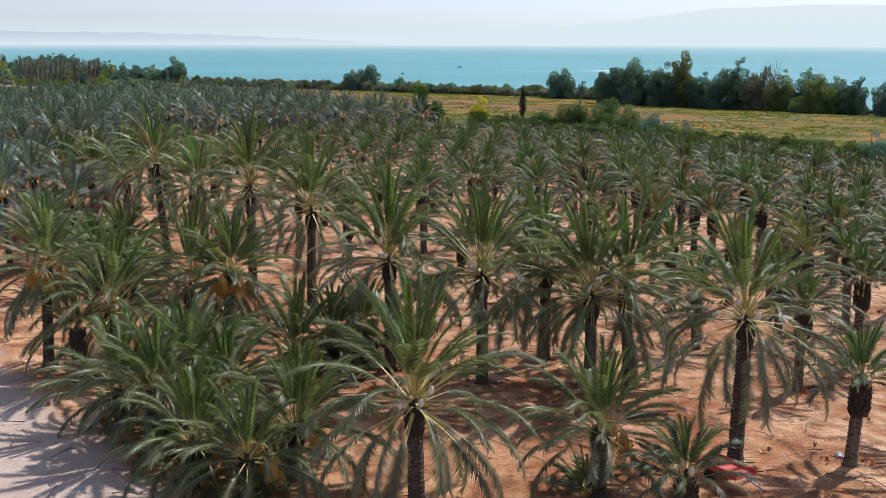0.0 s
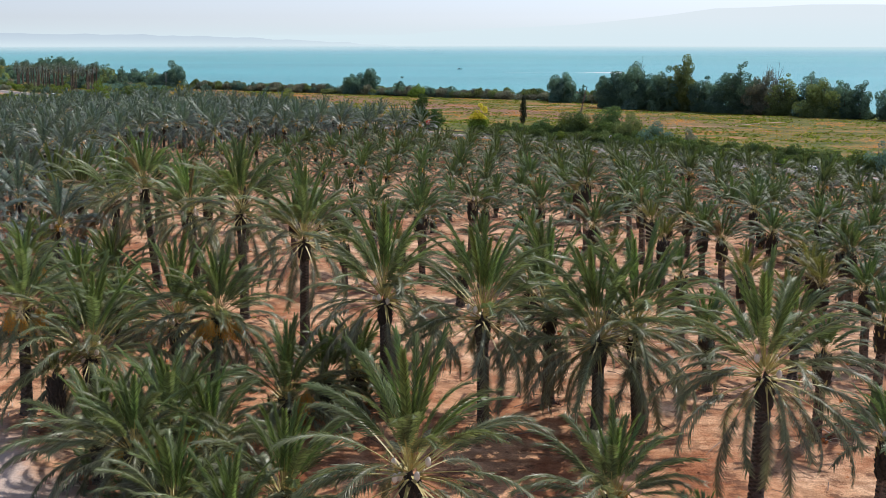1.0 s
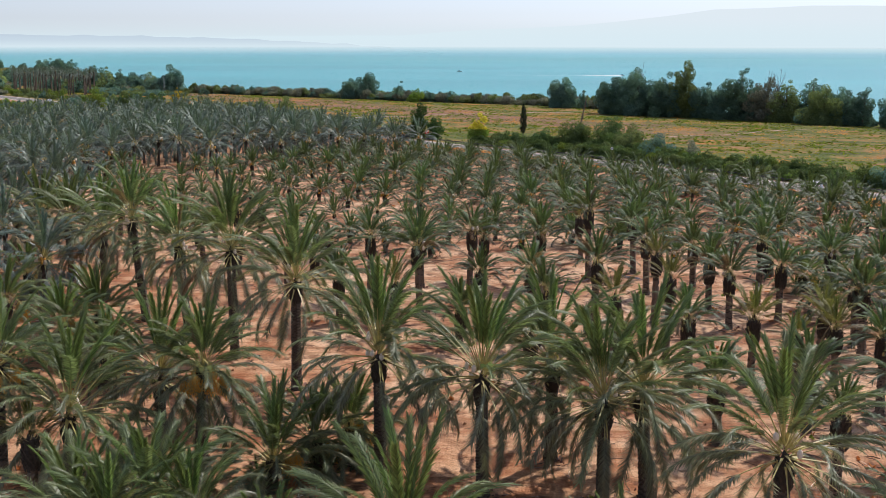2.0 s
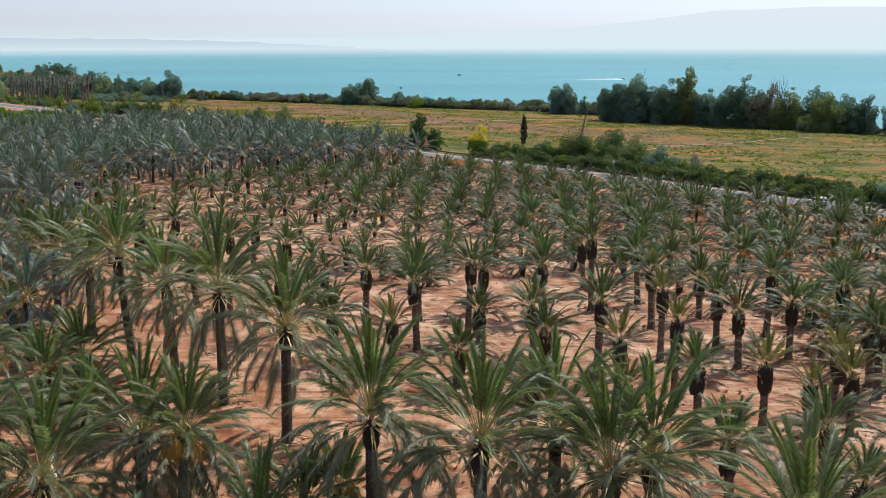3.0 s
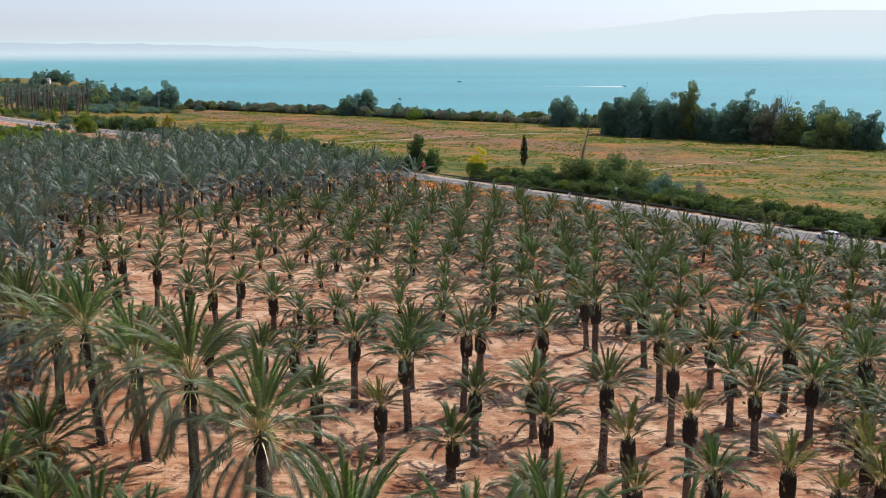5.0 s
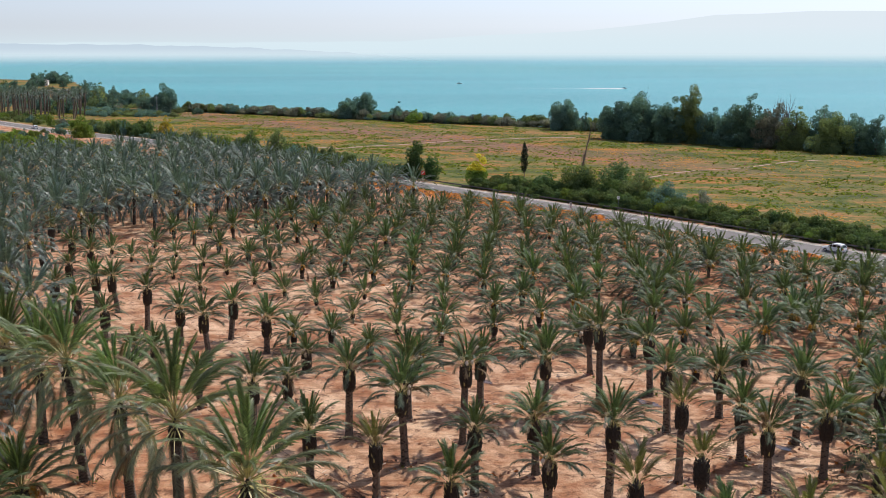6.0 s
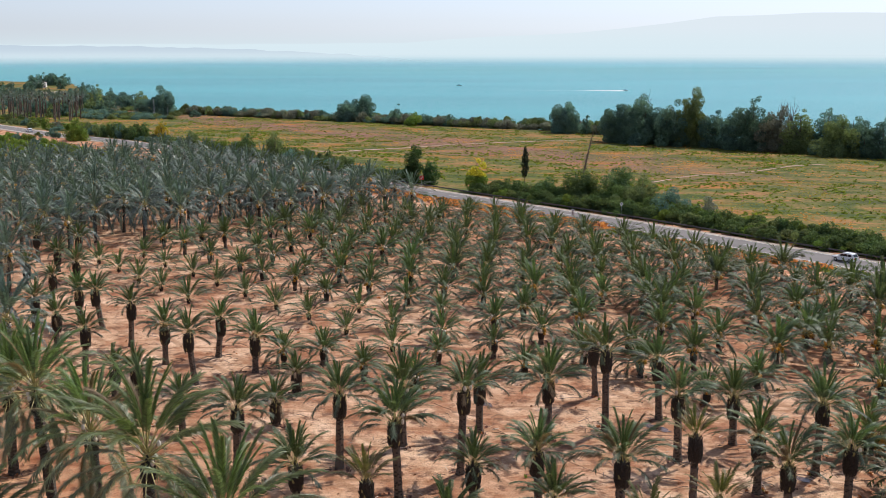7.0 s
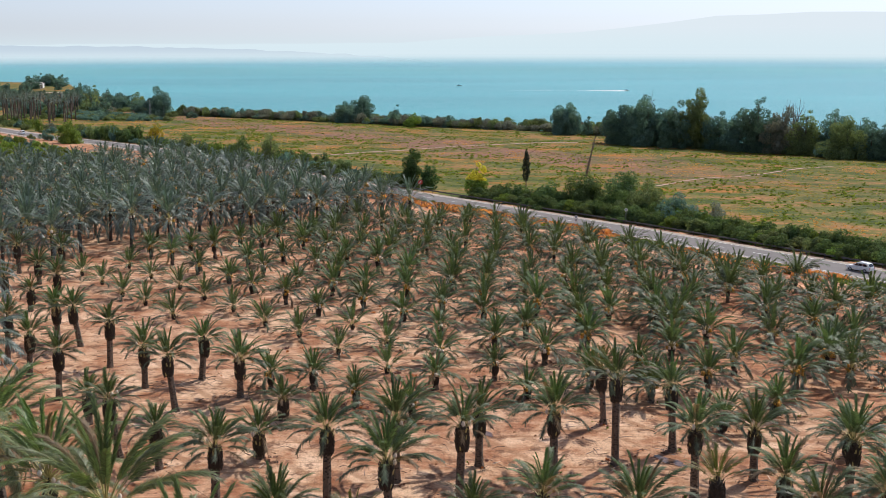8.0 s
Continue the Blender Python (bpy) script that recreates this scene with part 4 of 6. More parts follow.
def date_palm(u, v, height, lean, kind, seed, single_leaves=False, ring=""):
    """One palm: trunk, collar of leaf bases, crown, fruit; its foot on the ground."""
    key, count, high, low, leaf_material, r0, r1, ch_, cr, label = KINDS[kind]
    r = random.Random(seed)
    x, y = place(u, v)
    palm = new("date_palm")
    palm.matrix_world = pose(x, y, soil(u, v) - 0.05, 0, 0, 0)
    tagged(palm, label, "palm tree", ring or "palms of the date orchard")
    height = max(0.35, height)
    lx, ly = lean, r.uniform(-0.25, 0.25)
    if height > 0.7:
        k = 0 if height < 3.4 else 1 if height < 7.5 else 2
        ref = (2, 6, 10)[k]
        tr = part("trunk", TRUNKS[kind][k], palm)
        tilt = Vector((lx, ly, height)).to_track_quat("Z", "Y").to_matrix().to_4x4()
        tr.matrix_local = tilt @ Matrix.Rotation(r.uniform(0, 6), 4, "Z") @ Matrix.Diagonal((1, 1, height / ref, 1))
    head = Vector((lx, ly, height))
    part("leaf_base_collar", COLLARS[kind], palm, Matrix.Translation(head) @ Matrix.Rotation(r.uniform(0, 6), 4, "Z"), "dark shaggy collar of cut leaf bases")
    size = (r.uniform(0.92, 1.1) if kind == "T" else r.uniform(0.84, 1.12)) * ((0.82 if u < -112 else 0.95) if kind == "M" else 0.72 if kind == "S" and v < 112 else 0.86 if kind == "S" and v < 125 else 0.55 if kind == "G" else 1.0)
    spin = r.uniform(0, 360)
    tip = Matrix.Translation(head) @ Matrix.Rotation(radians(r.uniform(-5, 5)), 4, "X") @ Matrix.Rotation(radians(r.uniform(-5, 5)), 4, "Y")
    if single_leaves:
        for az, el, fs, q in crown_plan(count, high, low, seed, HEART.get(kind, (0.5, 0.8))[1]):
            part("palm_leaf", FROND_MESHES[key, shape_for(q)], palm, tip @ frond_matrix(az + spin, el, 0.36 * min(1, 2 * q), HEART.get(kind, (0.5, 0.8))[0] * (1 - q), fs * size))
    else:
        part("crown", CROWNS[kind][r.randrange(4)], palm, tip @ Matrix.Rotation(radians(spin), 4, "Z") @ Matrix.Diagonal((size, size, size, 1)))
    if kind in "TM" and height > 1:
        for k in range(r.choice((4, 6, 8)) if kind == "T" else r.choice((0, 1, 2))):
            a = r.uniform(0, 360)
            part("fruit_bag", BAGS[k % 3], palm, Matrix.Translation(head) @ Matrix.Rotation(radians(a), 4, "Z") @ Matrix.Translation((r.uniform(0.5, 1.0), 0, r.uniform(0.5, 1.9 if kind == "T" else 1.2))), "date bunch in a pale net bag")
    if kind in "OB":
        for k in range(6 if kind == "O" else 2):
            part("fruit_stalk", BUNCHES[k % 2], palm, Matrix.Translation(head) @ Matrix.Rotation(radians(60 * k + r.uniform(-20, 20)), 4, "Z") @ Matrix.Translation((r.uniform(1.0, 1.4), 0, r.uniform(0.2, 0.9))) @ Matrix.Diagonal((1.6, 1.6, 1.6, 1)), "hanging bunch of orange dates")
    if kind == "B":
        for k in range(2):
            a = r.uniform(0, 6.28)
            s = r.uniform(0.55, 0.75)
            part("offshoot", CROWNS["Y"][k], palm, Matrix.Translation((math.cos(a) * 0.9, math.sin(a) * 0.9, 0.2)) @ Matrix.Diagonal((s, s, s, 1)), "leafy offshoot at the foot")
    return palm


standing = []
seed = 500
for row in sorted(ORCHARD):
    for u, off, height, lean, kind in ORCHARD[row]:
        v = 8.1 * row - 0.45 + off
        seed += 1
        near = (kind in "TB" and row <= 7 and u > -85)
        date_palm(u, v, height, lean, kind, seed, near)
        standing.append((u, v))


def free(u, v, gap=5.0):
    return all((u - a) ** 2 + (v - b) ** 2 > gap * gap for a, b in standing)


# the rest of the planting goes on in the same rows and spacing: the nearest as single palms, the far mass as one
fill = random.Random(77)
mass = {"S": [], "F": []}
for row in range(3, 23):
    for k in range(-46, -2):
        u, v = 9.35 * k + 4.8 + fill.uniform(-1.3, 1.3), 8.1 * row - 0.45 + fill.uniform(-1.1, 1.1)
        kind, lone = None, False
        if -352 < u < -228 and row >= 9 and v < 171:
            kind, h, lone = "F", fill.uniform(4.2, 6.0), u > -245
        elif row <= 8 and u < (-150 if row >= 6 else -106) and u > -345:
            kind, h, lone = "F", fill.uniform(6, 8.5) if row >= 6 or fill.random() < 0.85 else fill.uniform(2, 4), u > -200
        elif row >= 13 and -228 <= u < -45:
            kind, h, lone = "S", fill.uniform(0.9, 2.4), row <= 16 and u < -75
        elif 9 <= row <= 11 and -228 <= u < -195:
            kind, h, lone = "M", fill.uniform(2.5, 5), True
        elif 8 <= row <= 12 and -60 < u < -25:
            kind, h, lone = "M", fill.uniform(4, 6.5), True
        if kind and free(u, v, 5.0 if row > 8 else 6.5) and fill.random() < 0.95:
            seed += 1
            if lone:
                date_palm(u, v, h, fill.uniform(-0.2, 0.2), kind, seed)
            else:
                mass[kind].append((u, v, h))
            standing.append((u, v))


def palm_mass(name, kind, spots, label):
    """Many far palms, leaf by leaf, in one mesh."""
    V, F, I, A = [], [], [], []
    o = 0
    r = random.Random(len(spots))
    sides = 6
    for u, v, h in spots:
        x, y = place(u, v)
        z = soil(u, v) - 0.05
        va, fa, ia, aa = CROWN_ARRAYS[kind + "_far", r.randrange(4)]
        s, c, size = math.sin(r.uniform(0, 6.28)), 0, r.uniform(0.8, 1.14)
        c = math.sqrt(1 - s * s)
        V.append(va @ np.array(((c, -s, 0), (s, c, 0), (0, 0, 1))).T * size + (x, y, z + h))
        F.append(fa + o)
        I.append(ia)
        A.append(np.clip(aa + r.uniform(-0.25, 0.25), 0, 1))
        o += len(va)
        ringz = [(0, 0.34), (0.25 * h, 0.27), (0.6 * h, 0.26), (0.75 * h, 0.32), (h + 0.3, 0.26)]
        V.append(np.array([(x + math.cos(2 * math.pi * j / sides) * q, y + math.sin(2 * math.pi * j / sides) * q, z + zz) for zz, q in ringz for j in range(sides)]))
        fq = [(k * sides + j, k * sides + (j + 1) % sides, (k + 1) * sides + (j + 1) % sides, (k + 1) * sides + j) for k in range(4) for j in range(sides)]
        F.append(np.array(fq) + o)
        I.append(np.array([5] * (2 * sides) + [6] * (2 * sides)))
        A.append(np.full(len(fq), 0.5))
        o += 5 * sides
    key, count, high, low, leaf_material = KINDS[kind][:5]
    me = quad_mesh(name, np.concatenate(V), np.concatenate(F), [leaf_material, RACHIS, FROND_DRY, NET, DATE, TRUNK, BOOT], np.concatenate(I), np.concatenate(A))
    return tagged(new(name, me), label, "palm trees", kind="stuff")


palm_mass("short_palm_mass", "S", mass["S"], "rows of short full-crowned date palms reaching the road")
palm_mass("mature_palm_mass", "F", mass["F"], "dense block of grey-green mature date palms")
grove = random.Random(9)
for k in range(75):
    u, v = -636 - 9.5 * (k % 15) + grove.uniform(-3, 3), 192 + 3.6 * (k % 15) + 10 * (k // 15) + grove.uniform(-3, 3)
    seed += 1
    date_palm(u, v, grove.uniform(11, 13.5), grove.uniform(-0.3, 0.3), "G", seed, ring="tall palms of the roadside grove")


# ---- trees and shrubs ----
def leaf_cloud(lobes, per, size, seed, shell=0.45):
    """Leaf sprays in lobes (x, y, z, rx, rz): arrays of quads, with an age for each lobe."""
    g = np.random.default_rng(seed)
    V, A = [], []
    for x, y, z, rx, rz in lobes:
        n = int(per * 1.5 * max(0.4, rx * rz))
        d = g.normal(size=(n, 3))
        d /= np.linalg.norm(d, axis=1, keepdims=True)
        rad = 0.62 + 0.46 * g.uniform(0, 1, (n, 1)) ** shell
        c = d * rad * (rx, rx, rz) + (x, y, z)
        nrm = d + g.normal(size=(n, 3)) * 0.55
        a = np.cross(nrm, g.normal(size=(n, 3)))
        a /= np.linalg.norm(a, axis=1, keepdims=True)
        b = np.cross(nrm, a)
        b /= np.linalg.norm(b, axis=1, keepdims=True)
        s = size * g.uniform(0.6, 1.4, (n, 1))
        V.append(np.stack([c - b * s * 0.55, c + a * s * 0.35, c + b * s * 0.55 + a * 0.1 * s, c - a * s * 0.35], 1).reshape(-1, 3))
        A.append(np.clip(np.full(n, g.uniform(0.1, 0.9)) + g.uniform(-0.2, 0.2, n), 0, 1))
    V, A = np.concatenate(V), np.concatenate(A)
    return V, np.arange(len(V)).reshape(-1, 4), A


def tree(name, u, v, h, w, leaf_material, seed, label, category="tree", bare=0.2, per=34, size=0.62, lobes=0, group="", second=None, heads=0):
    """A tapered trunk with limbs; each limb carries a head of leaf lobes, so the outline is uneven with gaps."""
    r = random.Random(seed)
    x, y = place(u, v)
    t = new(name)
    t.matrix_world = pose(x, y, land(u, v) - 0.1)
    tagged(t, label, category, group)
    n = int(1.7 * lobes) or max(18, int(w * h / 6))
    heads = heads or max(4, round(w / 3.2))
    spots, tops = [], []
    for i in range(heads):
        a = i * 2.4 + r.uniform(-0.5, 0.5)
        d = w * 0.33 * math.sqrt((i + 0.15) / heads)
        top = h * (1.0 if i == 0 else r.uniform(0.7, 0.98) * (1 - 0.22 * (d / (0.33 * w)) ** 2))
        wide = w * r.uniform(0.2, 0.3) * (1.25 if heads < 5 else 1.0)
        hx, hy = math.cos(a) * d, math.sin(a) * d
        tops.append((hx, hy, top * 0.8))
        m = max(3, n // heads)
        for k in range(m):
            q = (k + r.uniform(0.2, 0.8)) / m
            prof = math.sin(math.pi * (0.18 + 0.72 * q)) ** 0.7
            b, e = r.uniform(0, 6.28), wide * prof * r.uniform(0.2, 0.85)
            rx = wide * r.uniform(0.34, 0.62) * (0.6 + 0.45 * prof)
            z = bare * h + (top - bare * h) * q
            spots.append((hx * (0.7 + 0.3 * q) + math.cos(b) * e, hy * (0.7 + 0.3 * q) + math.sin(b) * e, max(rx * 0.5, z - rx * 0.7), rx, rx * r.uniform(0.7, 1.1)))
    s = Solid()
    lean = r.uniform(-0.05, 0.05) * h
    r0 = max(0.12, h * 0.022)
    s.tube([(0, 0, -0.3), (lean * 0.3, 0, h * 0.25), (lean * 0.7, lean * 0.3, h * 0.55), (lean, lean * 0.4, h * 0.85)], [r0 * 1.3, r0, r0 * 0.6, r0 * 0.15], 7)
    for sx, sy, sz in tops[1:7]:
        z0 = max(0.12 * h, sz * 0.35)
        b = Solid()
        b.tube([(lean * 0.4, 0, z0), (sx * 0.6, sy * 0.6, (z0 + sz) * 0.5), (sx, sy, sz)], [r0 * 0.55, r0 * 0.35, r0 * 0.12], 5)
        part("limb", b.mesh("limb", [BARK], True), t)
    part("trunk", s.mesh("trunk", [BARK], True), t)
    V, F, A = leaf_cloud(spots, per, size, seed)
    idx = np.zeros(len(F), dtype=int)
    if second:
        low = V.reshape(-1, 4, 3)[:, 0, 2] < h * 0.5
        idx[low] = 1
    part("crown", quad_mesh("crown", V, F, [leaf_material] + ([second] if second else []), idx, A), t)
    return t


def shrub_mesh(leaf_material, seed, per=190, leaf=0.085):
    """A bush about one metre high and two wide, leafy to the ground."""
    r = random.Random(seed)
    spots = []
    for k in range(14):
        a, d = r.uniform(0, 6.28), r.uniform(0, 0.8)
        rx = r.uniform(0.2, 0.42)
        spots.append((math.cos(a) * d, math.sin(a) * d, r.uniform(0.2, 0.85) * (1 - 0.45 * d), rx, rx * r.uniform(0.6, 0.95)))
    V, F, A = [], [], []
    for lobe in spots:
        v, f, a = leaf_cloud([(lobe[0], lobe[1], lobe[2], lobe[3], lobe[4])], per / max(0.4, lobe[3] * lobe[4]), leaf, seed + len(V))
        F.append(f + sum(len(q) for q in V))
        V.append(v)
        A.append(a)
    F = np.concatenate(F)
    return quad_mesh("shrub", np.concatenate(V), F, [leaf_material], np.zeros(len(F), int), np.concatenate(A))


SHRUB_LEAVES = (("dark", LEAF_HAZED), ("olive", LEAF_OLIVE), ("bright", LEAF_BRIGHT), ("grey", LEAF_GREY), ("rust", WEED_ORANGE), ("hedge", LEAF_HEDGE))
SHRUBS = {k: [shrub_mesh(m, 40 * i + j) for j in range(3)] for i, (k, m) in enumerate(SHRUB_LEAVES)}
FAR_SHRUBS = {k: [shrub_mesh(m, 40 * i + j, 70, 0.13) for j in range(3)] for i, (k, m) in enumerate(SHRUB_LEAVES)}
SHRUB_LABEL = {"hedge": "dense green bush of the roadside hedge", "dark": "dark green bush in the roadside hedge", "olive": "olive green bush on dry ground", "bright": "bright green leafy bush on dry ground", "grey": "dusty grey-green bush on the shore", "rust": "rust-coloured dry weed bush beside the road"}


def shrub(u, v, h, w, kind, r, group, name="shrub", label=""):
    x, y = place(u, v)
    ob = new(name, r.choice((SHRUBS if -340 < u and v < 260 else FAR_SHRUBS)[kind]))
    ob.matrix_world = pose(x, y, soil(u, v) - 0.15, 0, 0, r.uniform(0, 360)) @ Matrix.Diagonal((w / 2, w / 2 * r.uniform(0.8, 1.2), h / 1.05, 1))
    return tagged(ob, label or SHRUB_LABEL[kind], "bush", group)


# beyond the road
tree("dark_tree", -286.6, 211, 11.4, 8.2, LEAF_DEEP, 1, "tall dark green tapering tree behind the guardrail", bare=0.0, per=150, size=0.3, lobes=24, heads=2)
tree("dark_tree", -280.2, 212, 7.2, 6.4, LEAF_DEEP, 2, "lower round dark green tree beside the guardrail", bare=0.0, per=150, size=0.3, lobes=18, heads=2)
tree("yellowing_tree", -260.5, 214, 9.4, 7.0, LEAF_YELLOW, 3, "bushy tree turning yellow above green lower leaves", bare=0.0, per=150, size=0.32, lobes=24, heads=3, second=LEAF_BRIGHT)


def cypress(u, v, h, w):
    x, y = place(u, v)
    t = tagged(new("cypress"), "slim dark columnar cypress in the meadow", "tree")
    t.matrix_world = pose(x, y, land(u, v))
    s = Solid()
    s.tube([(0, 0, -0.2), (0, 0, h * 0.9)], [0.16, 0.03], 6)
    part("trunk", s.mesh("trunk", [BARK]), t)
    r = random.Random(4)
    spots = [(r.uniform(-0.12, 0.12) * w, r.uniform(-0.12, 0.12) * w, h * (0.27 + 0.71 * k / 15), w * 0.42 * math.sin(math.pi * (0.2 + 0.76 * k / 15)) ** 0.7 + 0.1, h * 0.07) for k in range(16)]
    V, F, A = leaf_cloud(spots, 220, 0.24, 6)
    part("crown", quad_mesh("crown", V, F, [LEAF_CYPRESS], np.zeros(len(F), int), A), t)


cypress(-268, 238, 11.0, 2.3)


def dead_tree(u, v, h, tip):
    x, y = place(u, v)
    t = tagged(new("dead_tree"), "leaning bare grey dead tree with a leafy foot", "tree")
    t.matrix_world = pose(x, y, land(u, v))
    r = random.Random(8)
    s = Solid()
    s.tube([(0, 0, -0.2), (tip * 0.3, 0, h * 0.35), (tip * 0.65, 0, h * 0.7), (tip, 0, h)], [0.35, 0.26, 0.15, 0.04], 7)
    for k in range(90):
        q = r.uniform(0.04, 0.95)
        b = Vector((tip * q, 0, h * q))
        e = b + Vector((r.uniform(-1, 1), r.uniform(-1, 1), r.uniform(0.5, 1.8))) * r.uniform(0.6, 1.5) * (1.25 - 0.9 * q)
        s.tube([b, (b + e) / 2 + Vector((0, 0, 0.1)), e], [0.06, 0.04, 0.015], 4)
    part("trunk", s.mesh("trunk", [GREY_WOOD]), t)
    V, F, A = leaf_cloud([(0.2, 0, 1.0, 1.5, 1.2), (0.6, 0.3, 2.6, 1.0, 1.3)], 60, 0.35, 12)
    part("foot_leaves", quad_mesh("foot_leaves", V, F, [LEAF_OLIVE], np.zeros(len(F), int), A), t)


dead_tree(-286, 280, 14.0, 3.0)

r5 = random.Random(21)
for u, v, h, w, m in ((-226, 221, 9.4, 11, LEAF_HEDGE), (-215, 224, 11.4, 13, LEAF_HEDGE), (-207, 222, 10.2, 10, LEAF_OLIVE), (-236, 217, 6.6, 9, LEAF_HEDGE), (-197, 221, 7.4, 10, LEAF_HAZED)):
    tree("roadside_tree", u, v, h, w * 1.25, m, int(-u), "broad olive-green roadside tree leafy to the ground", bare=0.0, per=130, size=0.3, lobes=30, heads=8, group="roadside trees")
tree("roadside_tree", -187, 221, 6.6, 8, LEAF_GREY, 31, "dusty grey-mauve roadside tree", bare=0.02, per=130, size=0.3, lobes=20, group="roadside trees")
tree("roadside_tree", -131, 216, 7.6, 8, LEAF_HAZED, 33, "dark broad roadside tree behind the guardrail", bare=0.0, per=130, size=0.3, lobes=18, group="roadside trees")
u = -256.0
while u < -40:
    c = curve_at(ROAD, u)
    for row in (0, 1, 1):
        shrub(u + r5.uniform(-1, 1), c + 10 + 4.0 * row + r5.uniform(-0.8, 0.8), r5.uniform(3.2, 5.0) * (1.0 if row else 0.8), r5.uniform(5.5, 8), "hedge" if r5.random() < 0.8 else "bright" if r5.random() < 0.4 else "olive", r5, "hedge along the road")
    u += 3.0
# the hedge and trees further along the road
for u, off, h, w, m, lab in ((-485, -10, 10.2, 11, LEAF_BRIGHT, "round bright green tree beside the road"), (-386, 10, 9.0, 8, LEAF_HEDGE, "round dark green tree beside the road"),
                             (-366, 10, 11.2, 7.5, LEAF_OLIVE, "feathery olive-green tree beside the road"), (-432, 11, 7.2, 7.5, LEAF_OLIVE, "low feathery olive tree beside the road"),
                             (-408, 11, 5.4, 10, LEAF_BRIGHT, "bushy bright green tree beside the road"), (-462, 14, 10.2, 6.0, LEAF_YELLOW, "small yellow autumn tree beside the road"),
                             (-398, 12, 5.0, 8, LEAF_HEDGE, "low spreading green tree beside the road")):
    tree("roadside_tree", u, curve_at(ROAD, u) + off, h, w * 1.15, m, int(-u) + 3, lab, bare=0.0, per=75, size=0.4, lobes=30, heads=8, group="roadside trees")
for u, off, h, w, kind in ((-505, -10, 4.4, 6.5, "dark"), (-517, -10, 2.5, 3.6, "olive"), (-546, 12, 3.2, 5.5, "dark"), (-562, 12, 6.0, 4.5, "bright"), (-392, -9, 2.0, 4.5, "olive"), (-384, -9, 2.2, 4.0, "rust")):
    shrub(u, curve_at(ROAD, u) + off, h, w, kind, r5, "bushes by the far bend", "roadside_bush")
u = -512.0
while u < -292:
    c = curve_at(ROAD, u)
    tall = 6.6 if u < -474 else 3.6 if u < -372 else 5.2 if u < -326 else 3.2
    for row in (0, 1):
        shrub(u + r5.uniform(-1, 1), c + 10 + 5 * row + r5.uniform(-1, 1), tall * r5.uniform(0.65, 1.1), r5.uniform(5.5, 8.5), r5.choice(("hedge", "hedge", "hedge", "dark", "olive")), r5, "hedge along the road")
    u += r5.uniform(3.4, 5)
for k in range(44):
    u = r5.uniform(-665, -515)
    shrub(u, curve_at(ROAD, u) + r5.uniform(10, 30), r5.uniform(2, 5), r5.uniform(4, 8), r5.choice(("hedge", "bright", "olive", "olive", "grey", "dark")), r5, "bushes by the far bend", "roadside_bush")
# the citrus plot by the far bend
for k in range(102):
    u, v = -502 + 8 * (k % 17) + r5.uniform(-0.8, 0.8), 108 + 10 * (k // 17) + r5.uniform(-0.8, 0.8)
    if v > curve_at(ROAD, u) - 20:
        continue
    shrub(u, v, r5.uniform(3, 4), r5.uniform(5.5, 6.5), "bright" if r5.random() < 0.75 else "dark", r5, "citrus trees of the far plot", "citrus_tree", "small round green citrus tree in a plot")

# lakeside
for u, v, h, w, m in ((-717, 318, 18.5, 20, LEAF_HAZED), (-745, 318, 10.5, 12, LEAF_HAZED), (-815, 333, 12.6, 15, LEAF_HAZED), (-835, 338, 11, 12, LEAF_HAZED), (-606, 392, 13.6, 15, LEAF_HAZED), (-604, 402, 16.5, 19, LEAF_HAZED),
                      (-571, 404, 12.4, 8.5, LEAF_HAZED), (-551, 402, 8, 12, LEAF_BRIGHT), (-459, 437, 17, 18, LEAF_HAZED), (-447, 441, 10.6, 6, LEAF_HAZED)):
    tree("lakeside_tree", u, v, h * 1.05, w * 1.25, m, int(-u) + 7, "rounded dark green tree on the lake shore", bare=0.06, per=34, size=0.7, group="trees on the lake shore")
for u, v, h, w, m in ((-394, 410, 20, 16, LEAF_HAZED), (-381, 412, 24, 18, LEAF_HAZED), (-365, 414, 22, 14, LEAF_HAZED), (-361, 422, 27, 15, LEAF_OLIVE), (-349, 425, 18, 14, LEAF_HAZED), (-338, 425, 20, 13, LEAF_HAZED),
                      (-329, 427, 25, 15, LEAF_HAZED), (-320, 432, 21, 15, LEAF_GREY), (-310, 434, 19.5, 13, LEAF_OLIVE), (-298, 437, 21.5, 9, LEAF_HAZED), (-289, 432, 18, 15, LEAF_OLIVE), (-282, 438, 16, 13, LEAF_HAZED), (-274, 438, 18, 12, LEAF_HAZED),
                      (-304, 442, 19.5, 13, LEAF_HAZED), (-293, 447, 18, 13, LEAF_HAZED), (-262, 444, 18, 14, LEAF_HAZED), (-250, 448, 17, 14, LEAF_HAZED)):
    tree("eucalyptus", u, v, h, w * 1.35, m, int(-u) + 11, "tall eucalyptus in the lakeside belt" if m != LEAF_GREY else "half-bare mauve-grey eucalyptus in the lakeside belt", bare=0.02, per=36, size=0.6, group="eucalyptus belt on the shore")
for k in range(26):
    u = -402 + 5.6 * k
    shrub(u, curve_at(SHORE, u) - 48 - (6 if u > -330 else 0) + r5.uniform(-2, 2), r5.uniform(4, 7), r5.uniform(7, 10), "dark", r5, "undergrowth of the lakeside belt")
shrub(-301, 430, 5, 6, "dark", r5, "undergrowth of the lakeside belt")


